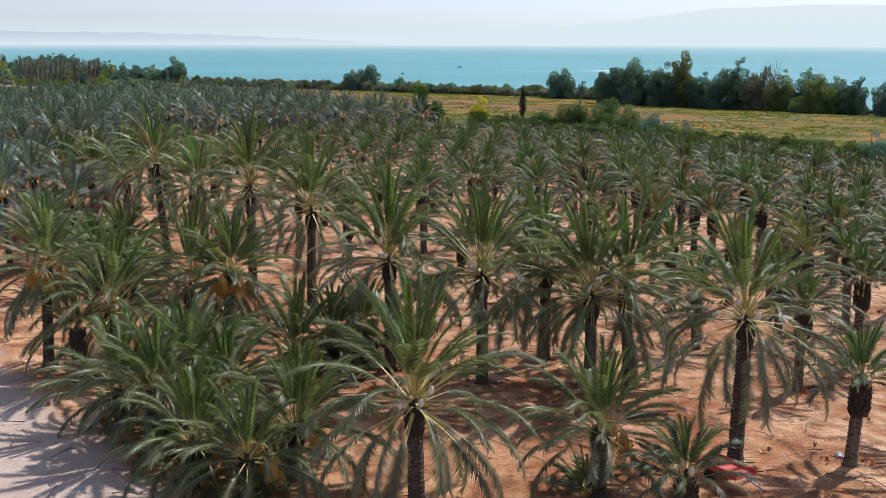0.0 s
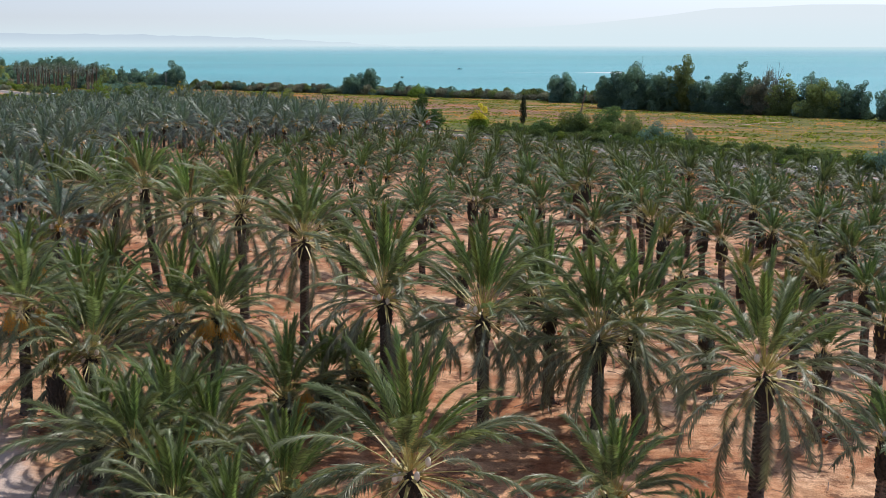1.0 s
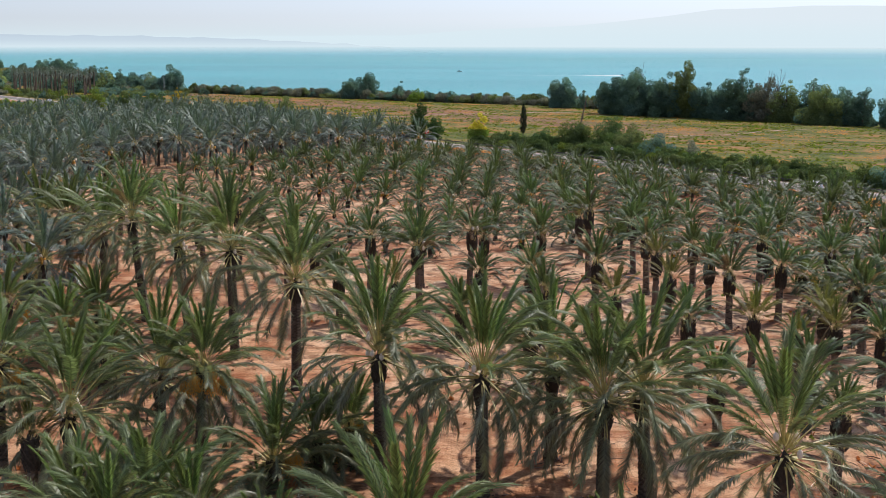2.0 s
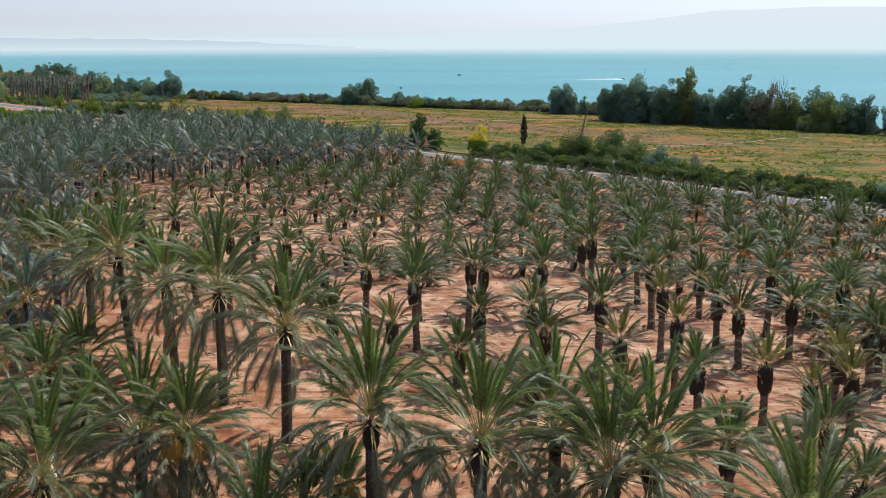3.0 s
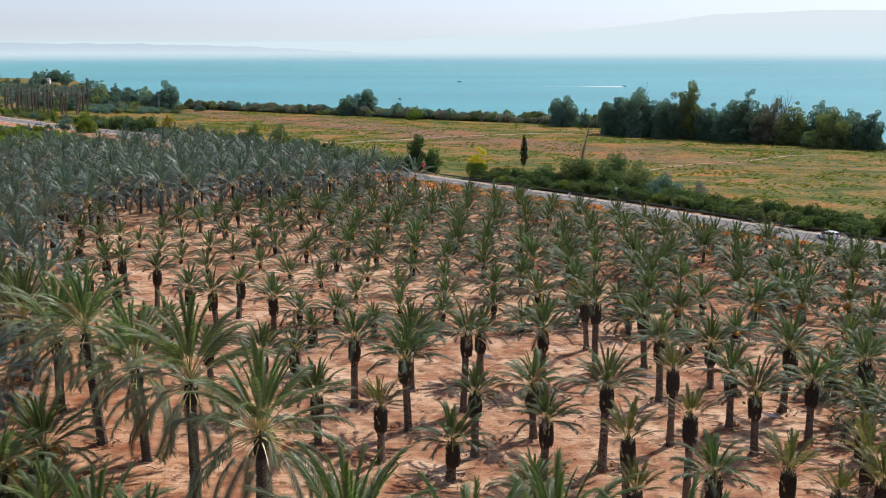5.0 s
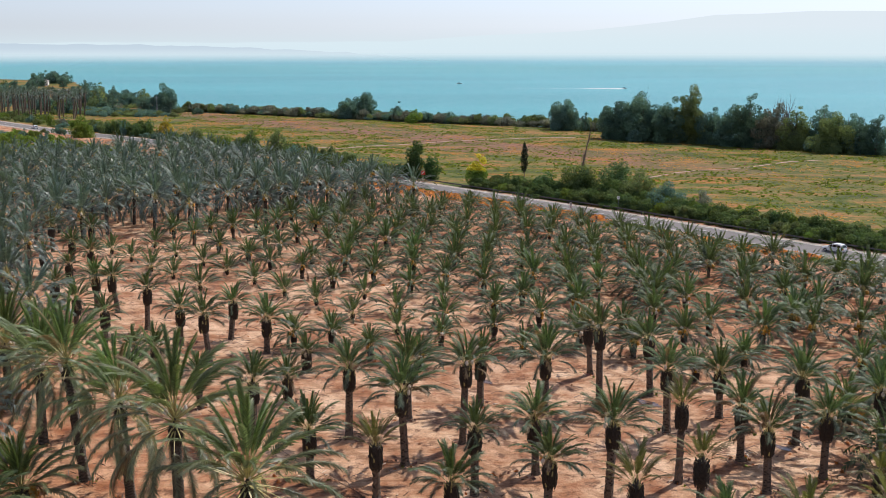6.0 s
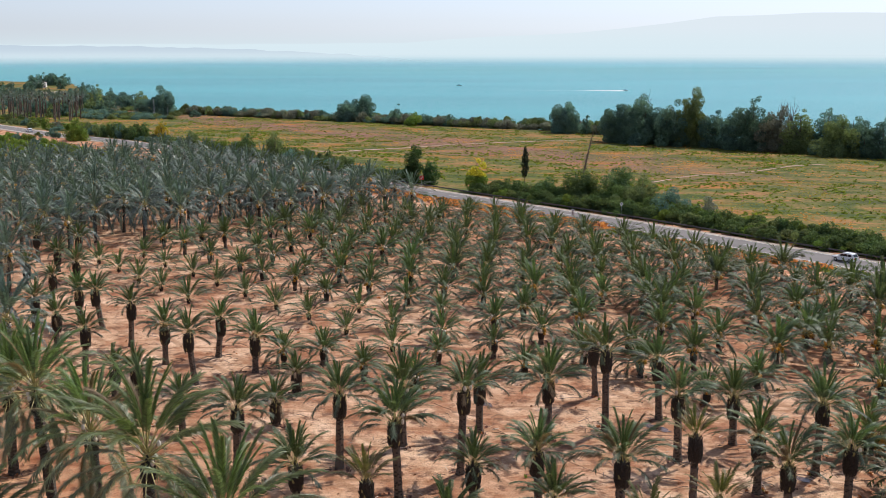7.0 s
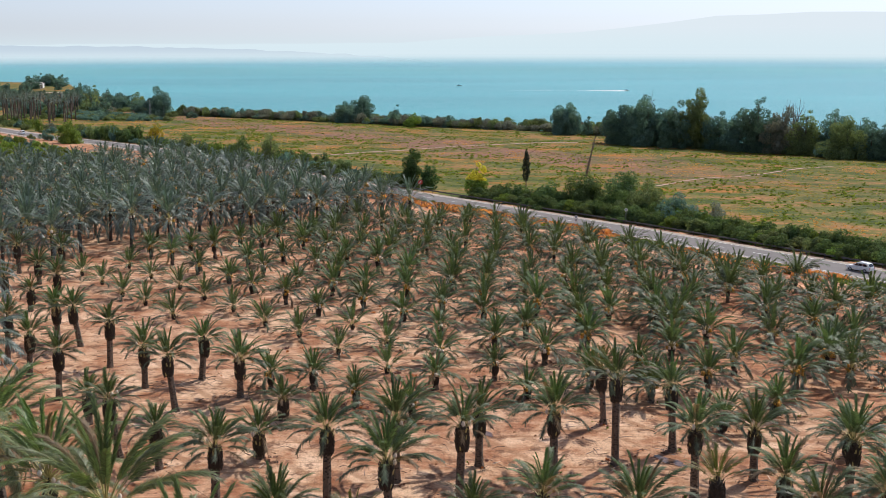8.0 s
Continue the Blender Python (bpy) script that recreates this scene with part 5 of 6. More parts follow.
def bare_branches(u, v, h, seed):
    """Leafless twigs that stand above the belt."""
    r = random.Random(seed)
    x, y = place(u, v)
    s = Solid()
    for k in range(9):
        a = r.uniform(0, 6.28)
        b = Vector((r.uniform(-1, 1), r.uniform(-1, 1), h * 0.55))
        e = Vector((math.cos(a) * 3.5, math.sin(a) * 3.5, h * r.uniform(0.8, 1.05)))
        s.tube([(0, 0, 0), b, (b + e) / 2, e], [0.3, 0.18, 0.1, 0.03], 5)
        for j in range(4):
            q = b.lerp(e, r.uniform(0.3, 0.95))
            s.tube([q, q + Vector((r.uniform(-1.6, 1.6), r.uniform(-1.6, 1.6), r.uniform(0.5, 2)))], [0.05, 0.015], 3)
    ob = tagged(new("bare_tree", s.mesh("bare_tree", [GREY_WOOD])), "leafless grey tree among the eucalyptus", "tree")
    ob.matrix_world = pose(x, y, land(u, v) - 0.2)


bare_branches(-321, 434, 24, 1)
bare_branches(-316, 435, 23, 2)
bare_branches(-384, 416, 25, 3)
u = -735.0
while u < -440:
    s = curve_at(SHORE, u)
    for k in range(3):
        shrub(u + r5.uniform(-2, 2), s - r5.uniform(1, 13), r5.uniform(3.5, 8), r5.uniform(7, 13), r5.choice(("olive", "grey", "grey", "grey", "dark", "olive")), r5, "reeds and bushes on the shore", "shore_bush")
    u += r5.uniform(3.2, 5.5)
# rows of low green crops between the grove and the shore
for k in range(90):
    u, v = -655 - 7.5 * (k % 18) + r5.uniform(-2, 2), 252 + 11 * (k // 18) + r5.uniform(-2, 2)
    if v < curve_at(SHORE, u) - 24:
        shrub(u, v, r5.uniform(2.4, 4.0), r5.uniform(7, 10), "dark" if r5.random() < 0.7 else "olive", r5, "low crop rows by the shore", "crop_bush", "low bluish-green orchard bush in a row")
for u, v, h, w in ((-892, 274, 17, 15), (-929, 297, 16, 13), (-856, 268, 14.5, 13), (-803, 297, 17.5, 15), (-803, 286, 10.5, 12), (-802, 308, 12.6, 11), (-803, 316, 12.7, 9), (-803, 325, 13, 14)):
    tree("lakeside_tree", u, v, h, w, LEAF_HAZED, int(v), "tall dark green tree behind the palm grove", bare=0.05, per=26, size=0.8, group="trees of the wooded bay")
# woods and houses round the bay, with a clearing before the beach
def cleared(u, v):
    q = -900 - u
    return -1180 < u < -860 and 286 + 0.36 * q < v < 324 + 0.32 * q


for k in range(26):
    u = -760 - 22 * k + r5.uniform(-6, 6)
    v = curve_at(SHORE, u) - r5.uniform(18, 70)
    if cleared(u, v):
        continue
    tree("lakeside_tree", u, v, r5.uniform(9, 15), r5.uniform(11, 18), LEAF_HAZED if r5.random() < 0.75 else LEAF_OLIVE, 300 + k, "dark tree of the wooded bay", bare=0.08, per=11, size=1.1, lobes=12, group="trees of the wooded bay")
for k in range(64):
    u = r5.uniform(-1480, -700)
    v = curve_at(SHORE, u) - r5.uniform(60, 60 + 0.14 * (-u))
    if cleared(u, v):
        continue
    tree("bay_tree", u, v, r5.uniform(8, 14), r5.uniform(13, 22), LEAF_HAZED if r5.random() < 0.6 else LEAF_OLIVE, 400 + k, "dark tree of the wooded bay shore", bare=0.03, per=6, size=1.5, lobes=8, group="trees of the wooded bay")
for k in range(9):
    tree("lakeside_tree", -1333 + r5.uniform(-16, 22), 452 + r5.uniform(-8, 8), r5.uniform(12, 16), 16, LEAF_HAZED, 340 + k, "dark tree on the point of the bay", bare=0.05, per=10, size=1.2, lobes=12, group="trees of the wooded bay")
for k in range(70):
    u = -680 - r5.uniform(0, 180)
    v = curve_at(ROAD, u) + 22 + r5.random() * max(5, curve_at(SHORE, u) - curve_at(ROAD, u) - 50)
    shrub(u, v, r5.uniform(2.5, 5), r5.uniform(6, 10), r5.choice(("olive", "grey", "dark", "olive")), r5, "scrub beside the grove", "scrub_bush")


# ---- low growth: meadow weeds, verge weeds, litter ----
def weeds(name, spots, label, mats):
    """Small tufts of blades; spots: x, y, z, height, width, material."""
    g = np.random.default_rng(len(spots))
    V, I = [], []
    for x, y, z, h, w, m in spots:
        for k in range(4):
            a = g.uniform(0, 6.28)
            d = np.array((math.cos(a), math.sin(a), 0)) * w * 0.5
            b = np.array((x, y, z)) + g.uniform(-0.3, 0.3, 3) * (w, w, 0)
            p = np.array((-d[1], d[0], 0)) * 0.5
            V += [b - p, b + p, b + d * 0.7 + p * 0.6 + (0, 0, h), b + d * 0.7 - p * 0.6 + (0, 0, h * 0.9)]
            I.append(m)
    V = np.array(V)
    F = np.arange(len(V)).reshape(-1, 4)
    return tagged(new(name, quad_mesh(name, V, F, mats, I, g.uniform(0, 1, len(F)))), label, "weeds", kind="stuff")


g5 = random.Random(55)
spots = []
while len(spots) < 30000:
    u, v = g5.uniform(-720, -40), g5.uniform(214, 470)
    r, s = curve_at(ROAD, u), curve_at(SHORE, u)
    if v < r + 12 or v > s - 6:
        continue
    x, y = place(u, v)
    n1, n2 = noise.noise((x * 0.02, y * 0.012, 3)), noise.noise((x * 0.05, y * 0.03, 9))
    if abs(n1) < 0.05 and g5.random() < 0.7:
        continue
    m = 1 if n2 > 0.34 else 2 if 302 < v + 40 * n1 < 350 and u < -270 and g5.random() < 0.6 else 3 if n2 < -0.25 else 0
    if g5.random() < 0.12:
        m = g5.randrange(4)
    big = 1.7 if m == 0 and n2 < 0.1 else 1.0
    spots.append((x, y, soil(u, v) - 0.05, g5.uniform(0.1, 0.3) * big, g5.uniform(0.4, 1.2) * big, m))
weeds("meadow_weeds", spots, "green, ochre, rust and mauve weeds of the dry meadow", [WEED_GREEN, LEAF_RUST, LEAF_MAUVE, WEED_OCHRE])
spots = []
for k in range(4200):
    u = g5.uniform(-345, -60)
    v = curve_at(ROAD, u) - 6.8 - abs(g5.gauss(0, 3.2))
    x, y = place(u, v)
    n1 = noise.noise((x * 0.07, y * 0.07, 5))
    m = 0 if n1 > (-0.35 if u < -200 else -0.12) else 1
    lush = 1.5 if u < -195 else 1.0
    spots.append((x, y, soil(u, v) - 0.05, g5.uniform(0.3, 0.9) * lush, g5.uniform(0.7, 1.6) * lush, m if g5.random() < 0.85 else 2))
weeds("verge_weeds", spots, "orange-rust and green weeds along the road verge", [WEED_ORANGE, LEAF_BRIGHT, LEAF_MAUVE])
for k in range(22):
    u = g5.uniform(-310, -90)
    shrub(u, curve_at(ROAD, u) - g5.uniform(8, 12), g5.uniform(1.0, 1.8), g5.uniform(3, 5.5), "rust" if g5.random() < 0.75 else "olive", g5, "weed bushes on the verge", "weed_bush")
spots = []
for k in range(2600):
    u, v = g5.uniform(-260, -25), g5.uniform(20, 190)
    x, y = place(u, v)
    n1 = noise.noise((x * 0.06, y * 0.06, 15))
    if n1 < 0.12:
        continue
    spots.append((x, y, soil(u, v) - 0.04, g5.uniform(0.06, 0.3), g5.uniform(0.3, 0.8), 0 if g5.random() < 0.55 else 1 if g5.random() < 0.6 else 2))
for u, v in standing:
    if u > -135 and v < 120:
        for k in range(9):
            a, d = g5.uniform(0, 6.28), g5.uniform(0.3, 1.5)
            x, y = place(u + math.cos(a) * d, v + math.sin(a) * d)
            spots.append((x, y, soil(u, v) - 0.05, g5.uniform(0.05, 0.3), g5.uniform(0.2, 0.55), g5.choice((0, 1, 1, 1, 2))))
weeds("orchard_weeds", spots, "sparse dry rusty and green weeds on orchard soil", [LEAF_RUST, LEAF_MAUVE, LEAF_BRIGHT])


def litter(name, label):
    """Fallen leaf stalks, clods and stones on the orchard floor."""
    r = random.Random(66)
    s = Solid()
    for k in range(3600):
        u, v = r.uniform(-190, -22), r.uniform(14, 175)
        x, y = place(u, v)
        z = soil(u, v)
        if k % 3:
            e = r.uniform(0.05, 0.2)
            c = Vector((x, y, z + e * 0.2))
            s.add([c + Vector(q) * e for q in ((1, 0.2, 0), (-0.4, 0.9, 0), (-0.6, -0.8, 0), (0.1, 0, 0.8), (0, 0, -0.8))], [(0, 1, 3), (1, 2, 3), (2, 0, 3), (1, 0, 4), (2, 1, 4), (0, 2, 4)], 1)
        else:
            a, l = r.uniform(0, 6.28), r.uniform(0.8, 2.6)
            b, e = Vector((x, y, z + 0.12)), Vector((x + math.cos(a) * l, y + math.sin(a) * l, z + 0.14))
            s.tube([b, (b + e) / 2 + Vector((0, 0, r.uniform(0.05, 0.25))), e], [0.04, 0.03, 0.012], 3)
    for u, v in standing:
        if u < -150 or v > 130:
            continue
        for k in range(16):
            a, d, t, l = r.uniform(0, 6.28), r.uniform(0.4, 2.4), r.uniform(0, 6.28), r.uniform(0.3, 1.2)
            x, y = place(u + math.cos(a) * d, v + math.sin(a) * d)
            b, e = Vector((x, y, soil(u, v) + 0.05)), Vector((x + math.cos(t) * l, y + math.sin(t) * l, soil(u, v) + r.uniform(0.05, 0.2)))
            s.tube([b, (b + e) / 2 + Vector((0, 0, r.uniform(0, 0.1))), e], [0.035, 0.03, 0.012], 3, r.choice((0, 2, 2, 2, 3)))
    return tagged(new(name, s.mesh(name, [GREY_WOOD, SOIL, BOOT, NET])), label, "litter", kind="stuff")


litter("orchard_litter", "fallen dry leaf stalks and clods on soil")


def irrigation_hose(row, u0, u1):
    """A black drip hose that lies along one row of palms."""
    r = random.Random(row)
    s = Solid()
    pts = []
    u = u0
    while u < u1:
        v = 8.1 * row - 0.45 + 0.75 + 0.5 * noise.noise((u * 0.11, row * 3.0, 0)) + r.uniform(-0.06, 0.06)
        pts.append((*place(u, v), soil(u, v) + 0.05))
        u += 1.6
    s.tube(pts, [0.014] * len(pts), 4)
    return tagged(new("irrigation_hose", s.mesh("irrigation_hose", [RUBBER])), "thin black drip hose lying along a palm row", "hose", "drip hoses of the orchard")


for row in (5, 8, 11):
    irrigation_hose(row, -190, -26)


# ---- things along the road ----
def guardrail():
    rail = tagged(new("guardrail"), "weathered steel guardrail along the road edge", "guardrail")
    s = strip("beam", (6.8, 6.86, 6.8, 6.86, 6.8, 6.76, 6.76), (0.5, 0.57, 0.65, 0.73, 0.8, 0.8, 0.5), None, -330, 60, 4, "", "", close=True)
    part("beam", s.mesh("beam", [GUARD]), rail)
    p = Solid()
    p.box(-0.07, 0.07, -0.05, 0.05, -0.5, 0.78)
    me = p.mesh("post", [GUARD])
    u = -328.0
    while u < 58:
        x, y = place(u, curve_at(ROAD, u) + 6.94)
        part("post", me, rail, pose(x, y, -2.5, 0, 0, -52.5))
        u += 4.0


guardrail()


def round_sign(u, v, h, label, lower):
    x, y = place(u, v)
    t = tagged(new("road_sign"), label, "road sign")
    t.matrix_world = pose(x, y, -2.5, 0, 0, 8)
    s = Solid()
    s.tube([(0, 0, -0.4), (0, 0, h)], [0.045, 0.045], 8)
    part("post", s.mesh("post", [STEEL]), t)
    s = Solid()
    s.tube([(0, -0.06, h - 0.35), (0, -0.09, h - 0.35)], [0.38, 0.38], 20)
    part("sign_disc", s.mesh("sign_disc", [WHITE]), t)
    s = Solid()
    s.tube([(0, -0.095, h - 0.35), (0, -0.1, h - 0.35)], [0.28, 0.28], 20)
    part("sign_face", s.mesh("sign_face", [STEEL]), t)
    if lower:
        s = Solid()
        s.box(-0.3, 0.3, -0.09, -0.06, h - 1.3, h - 0.8)
        part("lower_plate", s.mesh("lower_plate", [STEEL]), t)


round_sign(-205.5, 197.0, 3.0, "round road sign with a lower plate on a steel post", True)
round_sign(-204, 211.4, 3.4, "round road sign on a tall steel post", False)


def warning_sign(u, v, h):
    x, y = place(u, v)
    t = tagged(new("warning_sign"), "red warning sign with a white bar on a post", "road sign")
    t.matrix_world = pose(x, y, -2.5, 0, 0, 0)
    s = Solid()
    s.tube([(0, 0, -0.4), (0, 0, h)], [0.05, 0.05], 8)
    part("post", s.mesh("post", [STEEL]), t)
    s = Solid()
    s.box(-0.62, 0.62, -0.09, -0.06, h - 0.6, h + 0.6)
    part("plate", s.mesh("plate", [RED]), t)
    s = Solid()
    s.add([(-0.4, -0.096, h - 0.4), (-0.25, -0.096, h - 0.45), (0.42, -0.096, h + 0.4), (0.27, -0.096, h + 0.45)], [(0, 1, 2, 3)])
    part("white_bar", s.mesh("white_bar", [WHITE]), t)


warning_sign(-277, 206.8, 2.6)


def car(u, v, heading, label):
    """A white sport utility car: body, cabin, glass, wheels and lamps; it points along +x of its own."""
    x, y = place(u, v)
    t = tagged(new("car"), label, "car", "cars on and by the road")
    t.matrix_world = pose(x, y, land(u, v) + (0.1 if abs(v - curve_at(ROAD, u)) < 6 else 0.0), 0, 0, heading)

    def loft(sections, mat):
        s = Solid()
        n = len(sections[0])
        s.add([p for sec in sections for p in sec], [(k * n + j, k * n + (j + 1) % n, (k + 1) * n + (j + 1) % n, (k + 1) * n + j) for k in range(len(sections) - 1) for j in range(n)]
              + [tuple(reversed(range(n))), tuple(range((len(sections) - 1) * n, len(sections) * n))])
        return s

    def ring(xx, half, z0, z1):
        b = 0.08
        return [(xx, -half + b, z0), (xx, half - b, z0), (xx, half, z0 + b), (xx, half, z1 - b), (xx, half - b, z1), (xx, -half + b, z1), (xx, -half, z1 - b), (xx, -half, z0 + b)]
    body = [ring(-2.35, 0.8, 0.45, 0.85), ring(-2.25, 0.9, 0.32, 1.02), ring(-1.2, 0.95, 0.28, 1.06), ring(0.6, 0.95, 0.28, 1.04), ring(1.7, 0.93, 0.3, 0.98), ring(2.2, 0.86, 0.34, 0.88), ring(2.35, 0.74, 0.42, 0.76)]
    part("body", loft(body, WHITE).mesh("body", [WHITE]), t)
    cabin = [ring(-2.2, 0.78, 0.98, 1.1), ring(-1.85, 0.76, 1.0, 1.62), ring(-1.0, 0.76, 1.0, 1.72), ring(0.1, 0.74, 1.0, 1.7), ring(0.6, 0.74, 1.0, 1.45), ring(1.15, 0.78, 0.98, 1.08)]
    part("roof", loft(cabin, WHITE).mesh("roof", [WHITE]), t)
    for side in (-1, 1):
        s = Solid()
        yy = side * 0.775
        for x0, x1, x2, x3 in ((-1.75, -0.95, -0.95, -1.6), (-0.87, 0.0, -0.05, -0.87), (0.08, 0.8, 0.35, 0.05)):
            s.add([(x0, yy, 1.1), (x1, yy, 1.1), (x2, yy * 0.985, 1.52), (x3, yy * 0.985, 1.52)], [(0, 1, 2, 3)])
        part("side_window", s.mesh("side_window", [GLASS_DARK]), t, label="dark tinted side windows")
        s = Solid()
        s.tube([(-1.7, side * 0.66, 1.74), (0.0, side * 0.66, 1.75)], [0.025, 0.025], 5)
        part("roof_rail", s.mesh("roof_rail", [STEEL]), t)
        s = Solid()
        s.box(2.2, 2.33, side * 0.72 - 0.14, side * 0.72 + 0.14, 0.66, 0.78)
        part("headlight", s.mesh("headlight", [STEEL]), t)
        s = Solid()
        s.box(-2.36, -2.28, side * 0.74 - 0.1, side * 0.74 + 0.1, 0.75, 0.98)
        part("tail_light", s.mesh("tail_light", [RED]), t)
        for xx in (-1.45, 1.45):
            s = Solid()
            s.tube([(xx, side * 0.74, 0.36), (xx, side * 0.97, 0.36)], [0.36, 0.36], 16)
            w = part("wheel", s.mesh("wheel", [RUBBER]), t)
            s = Solid()
            s.tube([(xx, side * 0.96, 0.36), (xx, side * 0.985, 0.36)], [0.22, 0.2], 12)
            part("rim", s.mesh("rim", [STEEL]), w)
    s = Solid()
    s.add([(1.12, -0.66, 1.1), (1.12, 0.66, 1.1), (0.63, 0.6, 1.47), (0.63, -0.6, 1.47)], [(0, 1, 2, 3)])
    part("windscreen", s.mesh("windscreen", [GLASS_DARK]), t, Matrix.Translation((0.02, 0, 0.02)))
    s = Solid()
    s.add([(-2.2, 0.62, 1.12), (-2.2, -0.62, 1.12), (-1.88, -0.58, 1.56), (-1.88, 0.58, 1.56)], [(0, 1, 2, 3)])
    part("rear_window", s.mesh("rear_window", [GLASS_DARK]), t, Matrix.Translation((-0.02, 0, 0.02)))
    return t


car(-140.5, 204.6, 127.5, "white sport utility car driving on the asphalt road")
car(-545, 180, 127.5, "small white car on the far bend of the road")
car(-668, 303, 60, "white car parked by the lakeside fence")


def pylon(u, v, h):
    x, y = place(u, v)
    s = Solid()
    for a, b in ((-1, -1), (1, -1), (1, 1), (-1, 1)):
        s.tube([(a * 0.5, b * 0.5, 0), (a * 0.16, b * 0.16, h)], [0.06, 0.05], 4)
    for k in range(9):
        z0, z1 = h * k / 9, h * (k + 1) / 9
        w0, w1 = 0.5 - 0.34 * k / 9, 0.5 - 0.34 * (k + 1) / 9
        s.tube([(-w0, -w0, z0), (w1, -w1, z1)], [0.03, 0.03], 3)
        s.tube([(w0, w0, z0), (-w1, w1, z1)], [0.03, 0.03], 3)
    s.tube([(-1.2, 0, h * 0.93), (1.2, 0, h * 0.93)], [0.06, 0.06], 4)
    ob = tagged(new("utility_pole", s.mesh("utility_pole", [STEEL])), "grey lattice utility pole by the lakeside trees", "utility pole")
    ob.matrix_world = pose(x, y, land(u, v) - 0.1, 0, 0, 20)


pylon(-688, 301, 11.5)
s = Solid()
s.tube([(0, 0, -0.2), (0, 0, 7.0), (0.4, 0, 7.4), (1.2, 0, 7.5)], [0.08, 0.06, 0.05, 0.05], 6)
ob = tagged(new("street_lamp", s.mesh("street_lamp", [STEEL])), "slim steel street lamp by the lakeside fence", "street lamp")
ob.matrix_world = pose(*place(-672, 303), land(-672, 303))


def fence(u0, u1, v):
    f = tagged(new("fence"), "thin wire fence with steel posts by the shore", "fence")
    s = Solid()
    s.tube([(0, 0, -0.2), (0, 0, 2.0)], [0.05, 0.05], 5)
    me = s.mesh("post", [STEEL])
    n = int((u1 - u0) / 4)
    for k in range(n + 1):
        u = u0 + 4 * k
        part("post", me, f, pose(*place(u, v), land(u, v)))
    s = Solid()
    for z in (0.5, 1.0, 1.5, 1.95):
        s.tube([(*place(u0, v), land(u0, v) + z), (*place(u1, v), land(u1, v) + z)], [0.015, 0.015], 3)
    part("wire", s.mesh("wire", [STEEL]), f)


fence(-712, -652, 298)


def house(u, v, w, d, h, turn, label):
    t = tagged(new("house"), label, "house", "houses by the bay")
    x, y = place(u, v)
    t.matrix_world = pose(x, y, land(u, v), 0, 0, turn)
    s = Solid()
    s.box(-w / 2, w / 2, -d / 2, d / 2, -0.5, h)
    part("wall", s.mesh("wall", [RENDER_WALL]), t)
    s = Solid()
    e = 0.5
    s.add([(-w / 2 - e, -d / 2 - e, h), (w / 2 + e, -d / 2 - e, h), (w / 2 + e, d / 2 + e, h), (-w / 2 - e, d / 2 + e, h), (-w / 2 + 1, 0, h + 1.4), (w / 2 - 1, 0, h + 1.4)],
          [(3, 2, 1, 0), (0, 1, 5, 4), (2, 3, 4, 5), (1, 2, 5), (3, 0, 4)])
    part("roof", s.mesh("roof", [ROOF_TILE]), t)
    for k in range(3):
        xx = -w / 2 + w * (k + 0.5) / 3
        s = Solid()
        s.box(xx - 0.6, xx + 0.6, -d / 2 - 0.03, -d / 2 + 0.05, 0.9 if k != 1 else 0.0, 2.2)
        part("window" if k != 1 else "door", s.mesh("opening", [GLASS_DARK]), t)


house(-1262, 412, 16, 9, 4.5, 10, "pale plastered house with grey roof by the bay")
house(-1244, 408, 9, 8, 3.6, 30, "small pale house with grey roof by the bay")
house(-952, 306, 9, 7, 3.6, 5, "white house among trees near the shore")
s = Solid()
n = 24
s.add([(math.cos(2 * math.pi * k / n) * 34 * (1 + 0.15 * math.sin(3 * k)), math.sin(2 * math.pi * k / n) * 11, 0.0) for k in range(n)], [tuple(range(n))])
ob = tagged(new("beach", s.mesh("beach", [SAND])), "small pale sandy beach in the bay", "beach", kind="structure")
ob.matrix_world = pose(*place(-1120, 372), land(-1120, 372) + 0.4, 0, 0, 20)

# ---- boats ----
s = Solid()
prof = [(-3.0, 1.0, 0.9), (-1.0, 1.1, 0.9), (1.5, 0.9, 1.0), (3.2, 0.08, 1.25)]
s.add([q for x, w, h in prof for q in ((x, -w, h), (x, -w * 0.6, -0.2), (x, w * 0.6, -0.2), (x, w, h))], [(4 * k + j, 4 * k + j + 1, 4 * k + 5 + j, 4 * k + 4 + j) for k in range(3) for j in range(3)] + [(0, 4, 7, 3), (4, 8, 11, 7), (8, 12, 15, 11), (3, 2, 1, 0)])
hull = s.mesh("hull", [WHITE])
s = Solid()
s.box(-1.2, 0.6, -0.6, 0.6, 0.9, 1.7)
deckhouse = s.mesh("cabin", [GLASS_DARK])
for (x, y), turn in (((188, 1178), 20), ((19, 1318), 0)):
    b = tagged(new("motor_boat"), "small motor boat out on the lake", "boat")
    b.matrix_world = pose(x, y, LAKE, 0, 0, turn)
    part("hull", hull, b)
    part("cabin", deckhouse, b)
s = Solid()
g = random.Random(3)
for k in range(90):
    q = k / 89
    c = Vector((185 - 120 * q, 1177 + 27 * q + g.uniform(-0.5, 0.5), LAKE + 0.02))
    e = max(0.12, 1.1 * (1 - 2.2 * q)) * g.uniform(0.7, 1.3)
    l = 3.0 if q < 0.35 else g.uniform(0.6, 1.6)
    s.add([c + Vector(p) for p in ((-l, -2 * e, 0), (l, -2 * e, 0), (l, 2 * e, 0), (-l, 2 * e, 0), (-l * 0.5, 0, e), (l * 0.5, 0, e * g.uniform(0.6, 1.1)))],
          [(0, 1, 5, 4), (2, 3, 4, 5), (1, 2, 5), (3, 0, 4)])
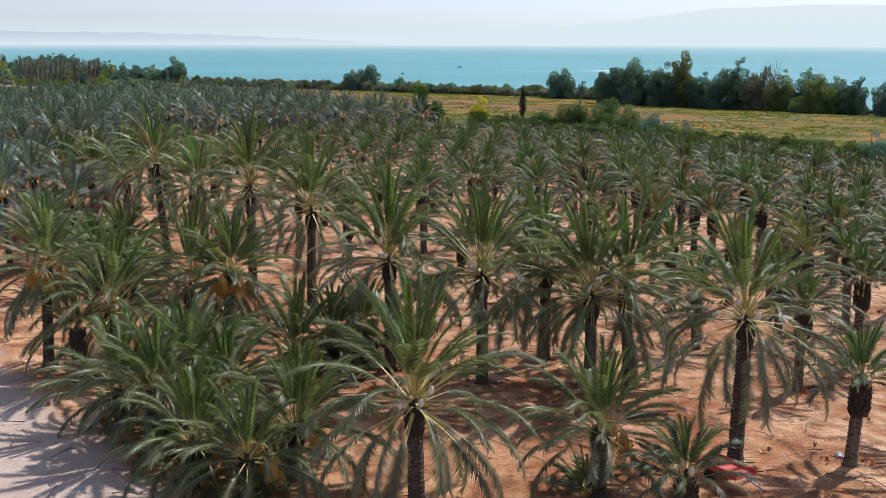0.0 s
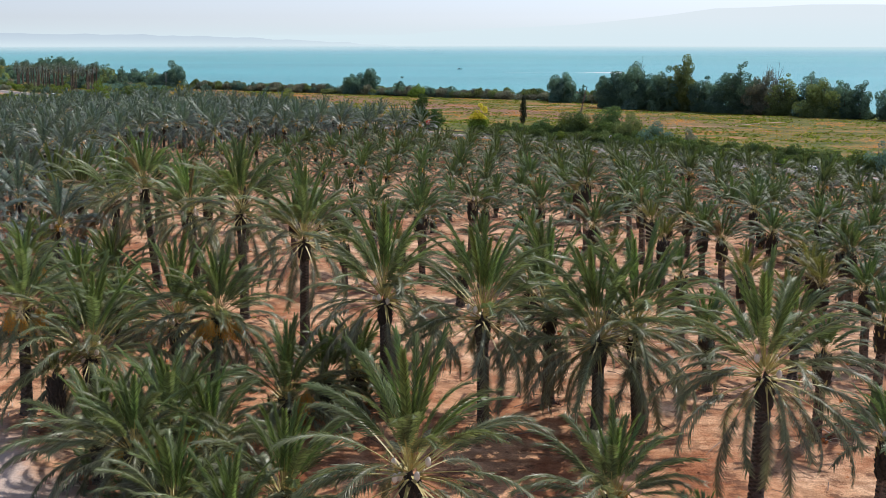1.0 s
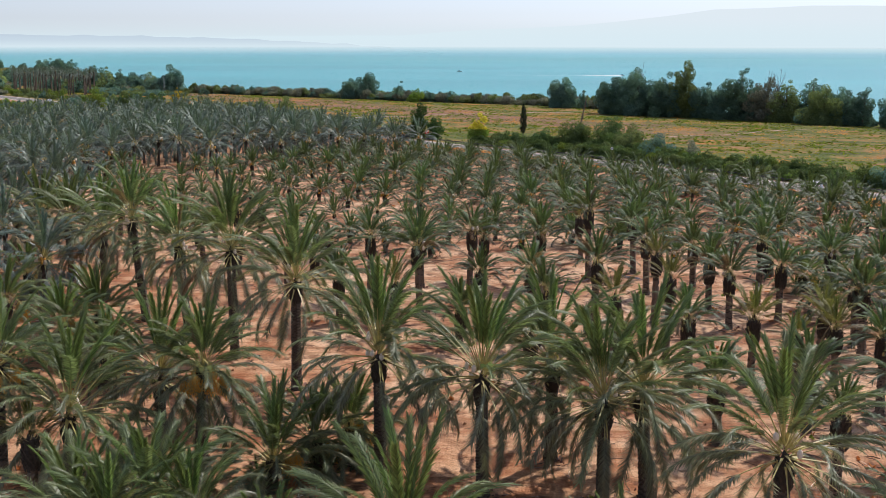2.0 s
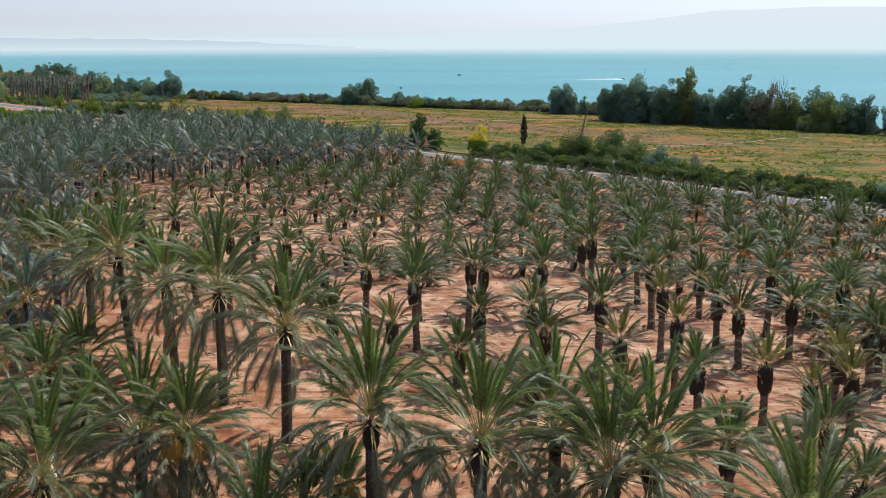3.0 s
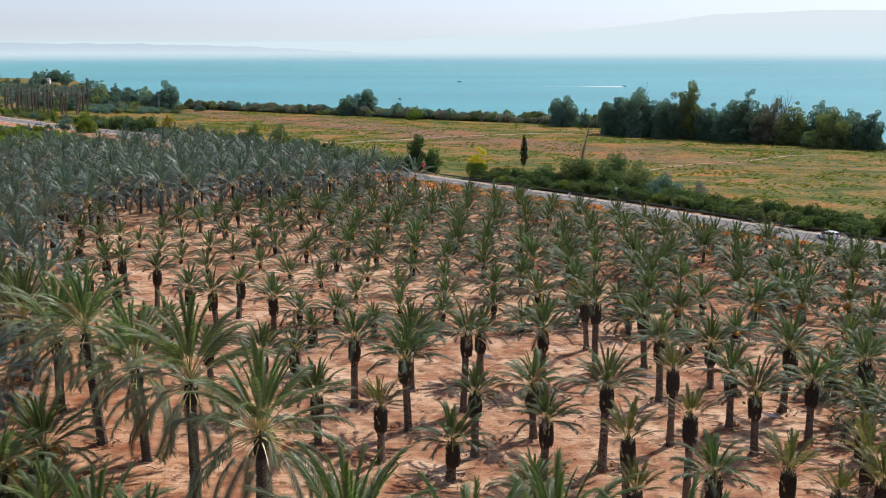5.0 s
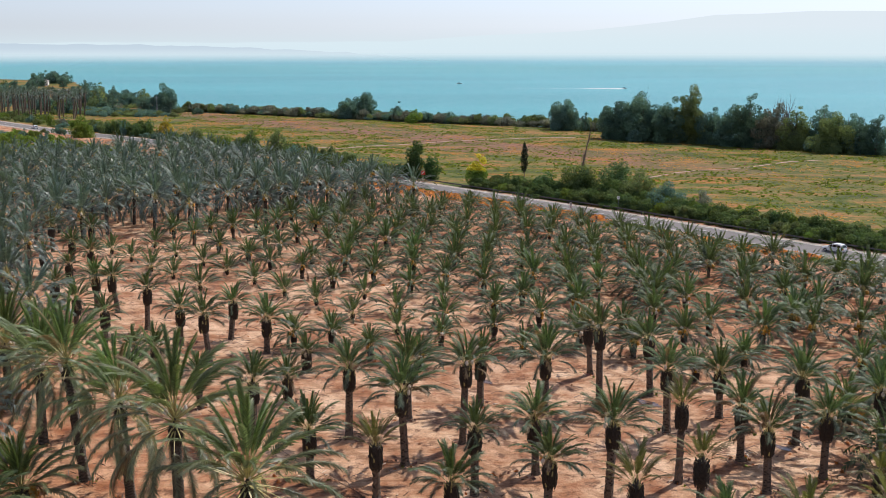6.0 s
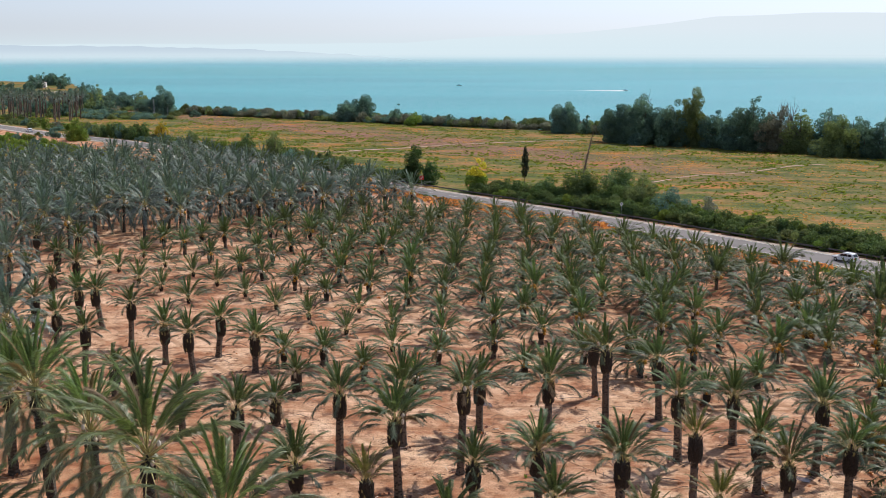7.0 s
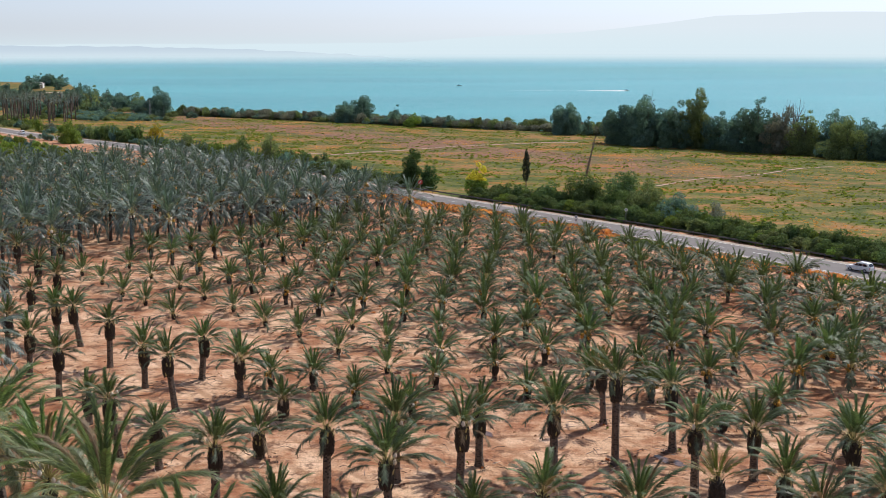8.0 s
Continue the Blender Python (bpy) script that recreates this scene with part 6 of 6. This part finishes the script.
tagged(new("boat_wake", s.mesh("boat_wake", [WHITE])), "white foam trail behind the motor boat", "foam", kind="stuff")

# ---- small things in the orchard ----
WET = plain("wet_mud", (0.13, 0.07, 0.045), 0.22, vary=0.35)
for u, v, l, w in ((-96, 102.5, 1.9, 0.6), (-112.3, 93.7, 1.3, 0.45), (-79, 102.6, 1.4, 0.4)):
    s = Solid()
    n = 18
    pts = []
    for k in range(n):
        a = 2 * math.pi * k / n
        uu, vv = u + math.cos(a) * l * (1 + 0.2 * math.sin(3 * k + u)), v + math.sin(a) * w * (1 + 0.25 * math.sin(5 * k))
        pts.append((*place(uu, vv), soil(uu, vv) + 0.05))
    s.add(pts, [tuple(range(n))])
    tagged(new("puddle", s.mesh("puddle", [WET])), "wet irrigation puddle on reddish soil", "puddle")


def trailer(u, v):
    t = tagged(new("farm_trailer"), "faded red flat farm trailer under the palms", "trailer")
    t.matrix_world = pose(*place(u, v), 0.05, 0, 0, -58)
    s = Solid()
    s.box(-1.7, 1.7, -0.75, 0.75, 0.75, 0.83)
    for y0, y1 in ((-0.78, -0.72), (0.72, 0.78)):
        s.box(-1.7, 1.7, y0, y1, 0.7, 1.05)
    part("bed", s.mesh("bed", [PINK_RED]), t)
    s = Solid()
    s.tube([(1.7, 0, 0.72), (2.9, 0, 0.45)], [0.05, 0.05], 6)
    part("drawbar", s.mesh("drawbar", [STEEL]), t)
    for yy in (-0.62, 0.62):
        s = Solid()
        s.tube([(-0.3, yy - 0.1, 0.36), (-0.3, yy + 0.1, 0.36)], [0.36, 0.36], 14)
        part("wheel", s.mesh("wheel", [RUBBER]), t)


trailer(-35.8, 46.8)
s = Solid()
g = random.Random(2)
pts = [(math.cos(a) * math.cos(b) * g.uniform(0.15, 0.34), math.sin(a) * math.cos(b) * g.uniform(0.15, 0.34), max(0, math.sin(b) * g.uniform(0.15, 0.3))) for b in (0, 0.5, 1.0) for a in [2 * math.pi * k / 9 for k in range(9)]] + [(0, 0, 0.3)]
s.add(pts, [(k * 9 + j, k * 9 + (j + 1) % 9, k * 9 + 9 + (j + 1) % 9, k * 9 + 9 + j) for k in range(2) for j in range(9)] + [(18 + j, 18 + (j + 1) % 9, 27) for j in range(9)])
ob = tagged(new("plastic_bag", s.mesh("plastic_bag", [WHITE])), "crumpled white plastic bag on the soil", "bag")
ob.matrix_world = pose(*place(-34, 55.1), soil(-34, 55.1) + 0.02)


# ---- dirt tracks over the meadow ----
def dirt_track(points, width, label):
    s = Solid()
    r = random.Random(int(-points[0][0]))
    path = []
    for (u0, v0), (u1, v1) in zip(points, points[1:]):
        k = max(2, int(math.hypot(u1 - u0, v1 - v0) / 5))
        path += [(u0 + (u1 - u0) * i / k, v0 + (v1 - v0) * i / k) for i in range(k)]
    path.append(points[-1])
    for i, (u, v) in enumerate(path):
        a, b = path[max(0, i - 1)], path[min(len(path) - 1, i + 1)]
        t = Vector((b[0] - a[0], b[1] - a[1])).normalized()
        w = width * r.uniform(0.6, 1.2) / 2
        for side in (-1, 0, 1):
            uu, vv = u - t.y * w * side, v + t.x * w * side
            s.v.append((*place(uu, vv), soil(uu, vv) + 0.1 + 0.04 * (side == 0)))
    for i in range(len(path) - 1):
        for j in (0, 1):
            s.f.append((3 * i + j, 3 * i + j + 1, 3 * i + 4 + j, 3 * i + 3 + j))
            s.i.append(0)
    return tagged(new("dirt_track", s.mesh("dirt_track", [EARTH])), label, "track", kind="structure")


dirt_track([(-405, 244), (-393, 250), (-398, 268), (-402, 285), (-408, 318), (-411.5, 345), (-412, 377), (-408, 396)], 2.6, "pale dirt track across the dry meadow")
dirt_track([(-256, 280), (-262, 300), (-265, 315), (-263.7, 331), (-266, 350), (-271, 375), (-271, 395)], 1.4, "short worn dirt track in the meadow")
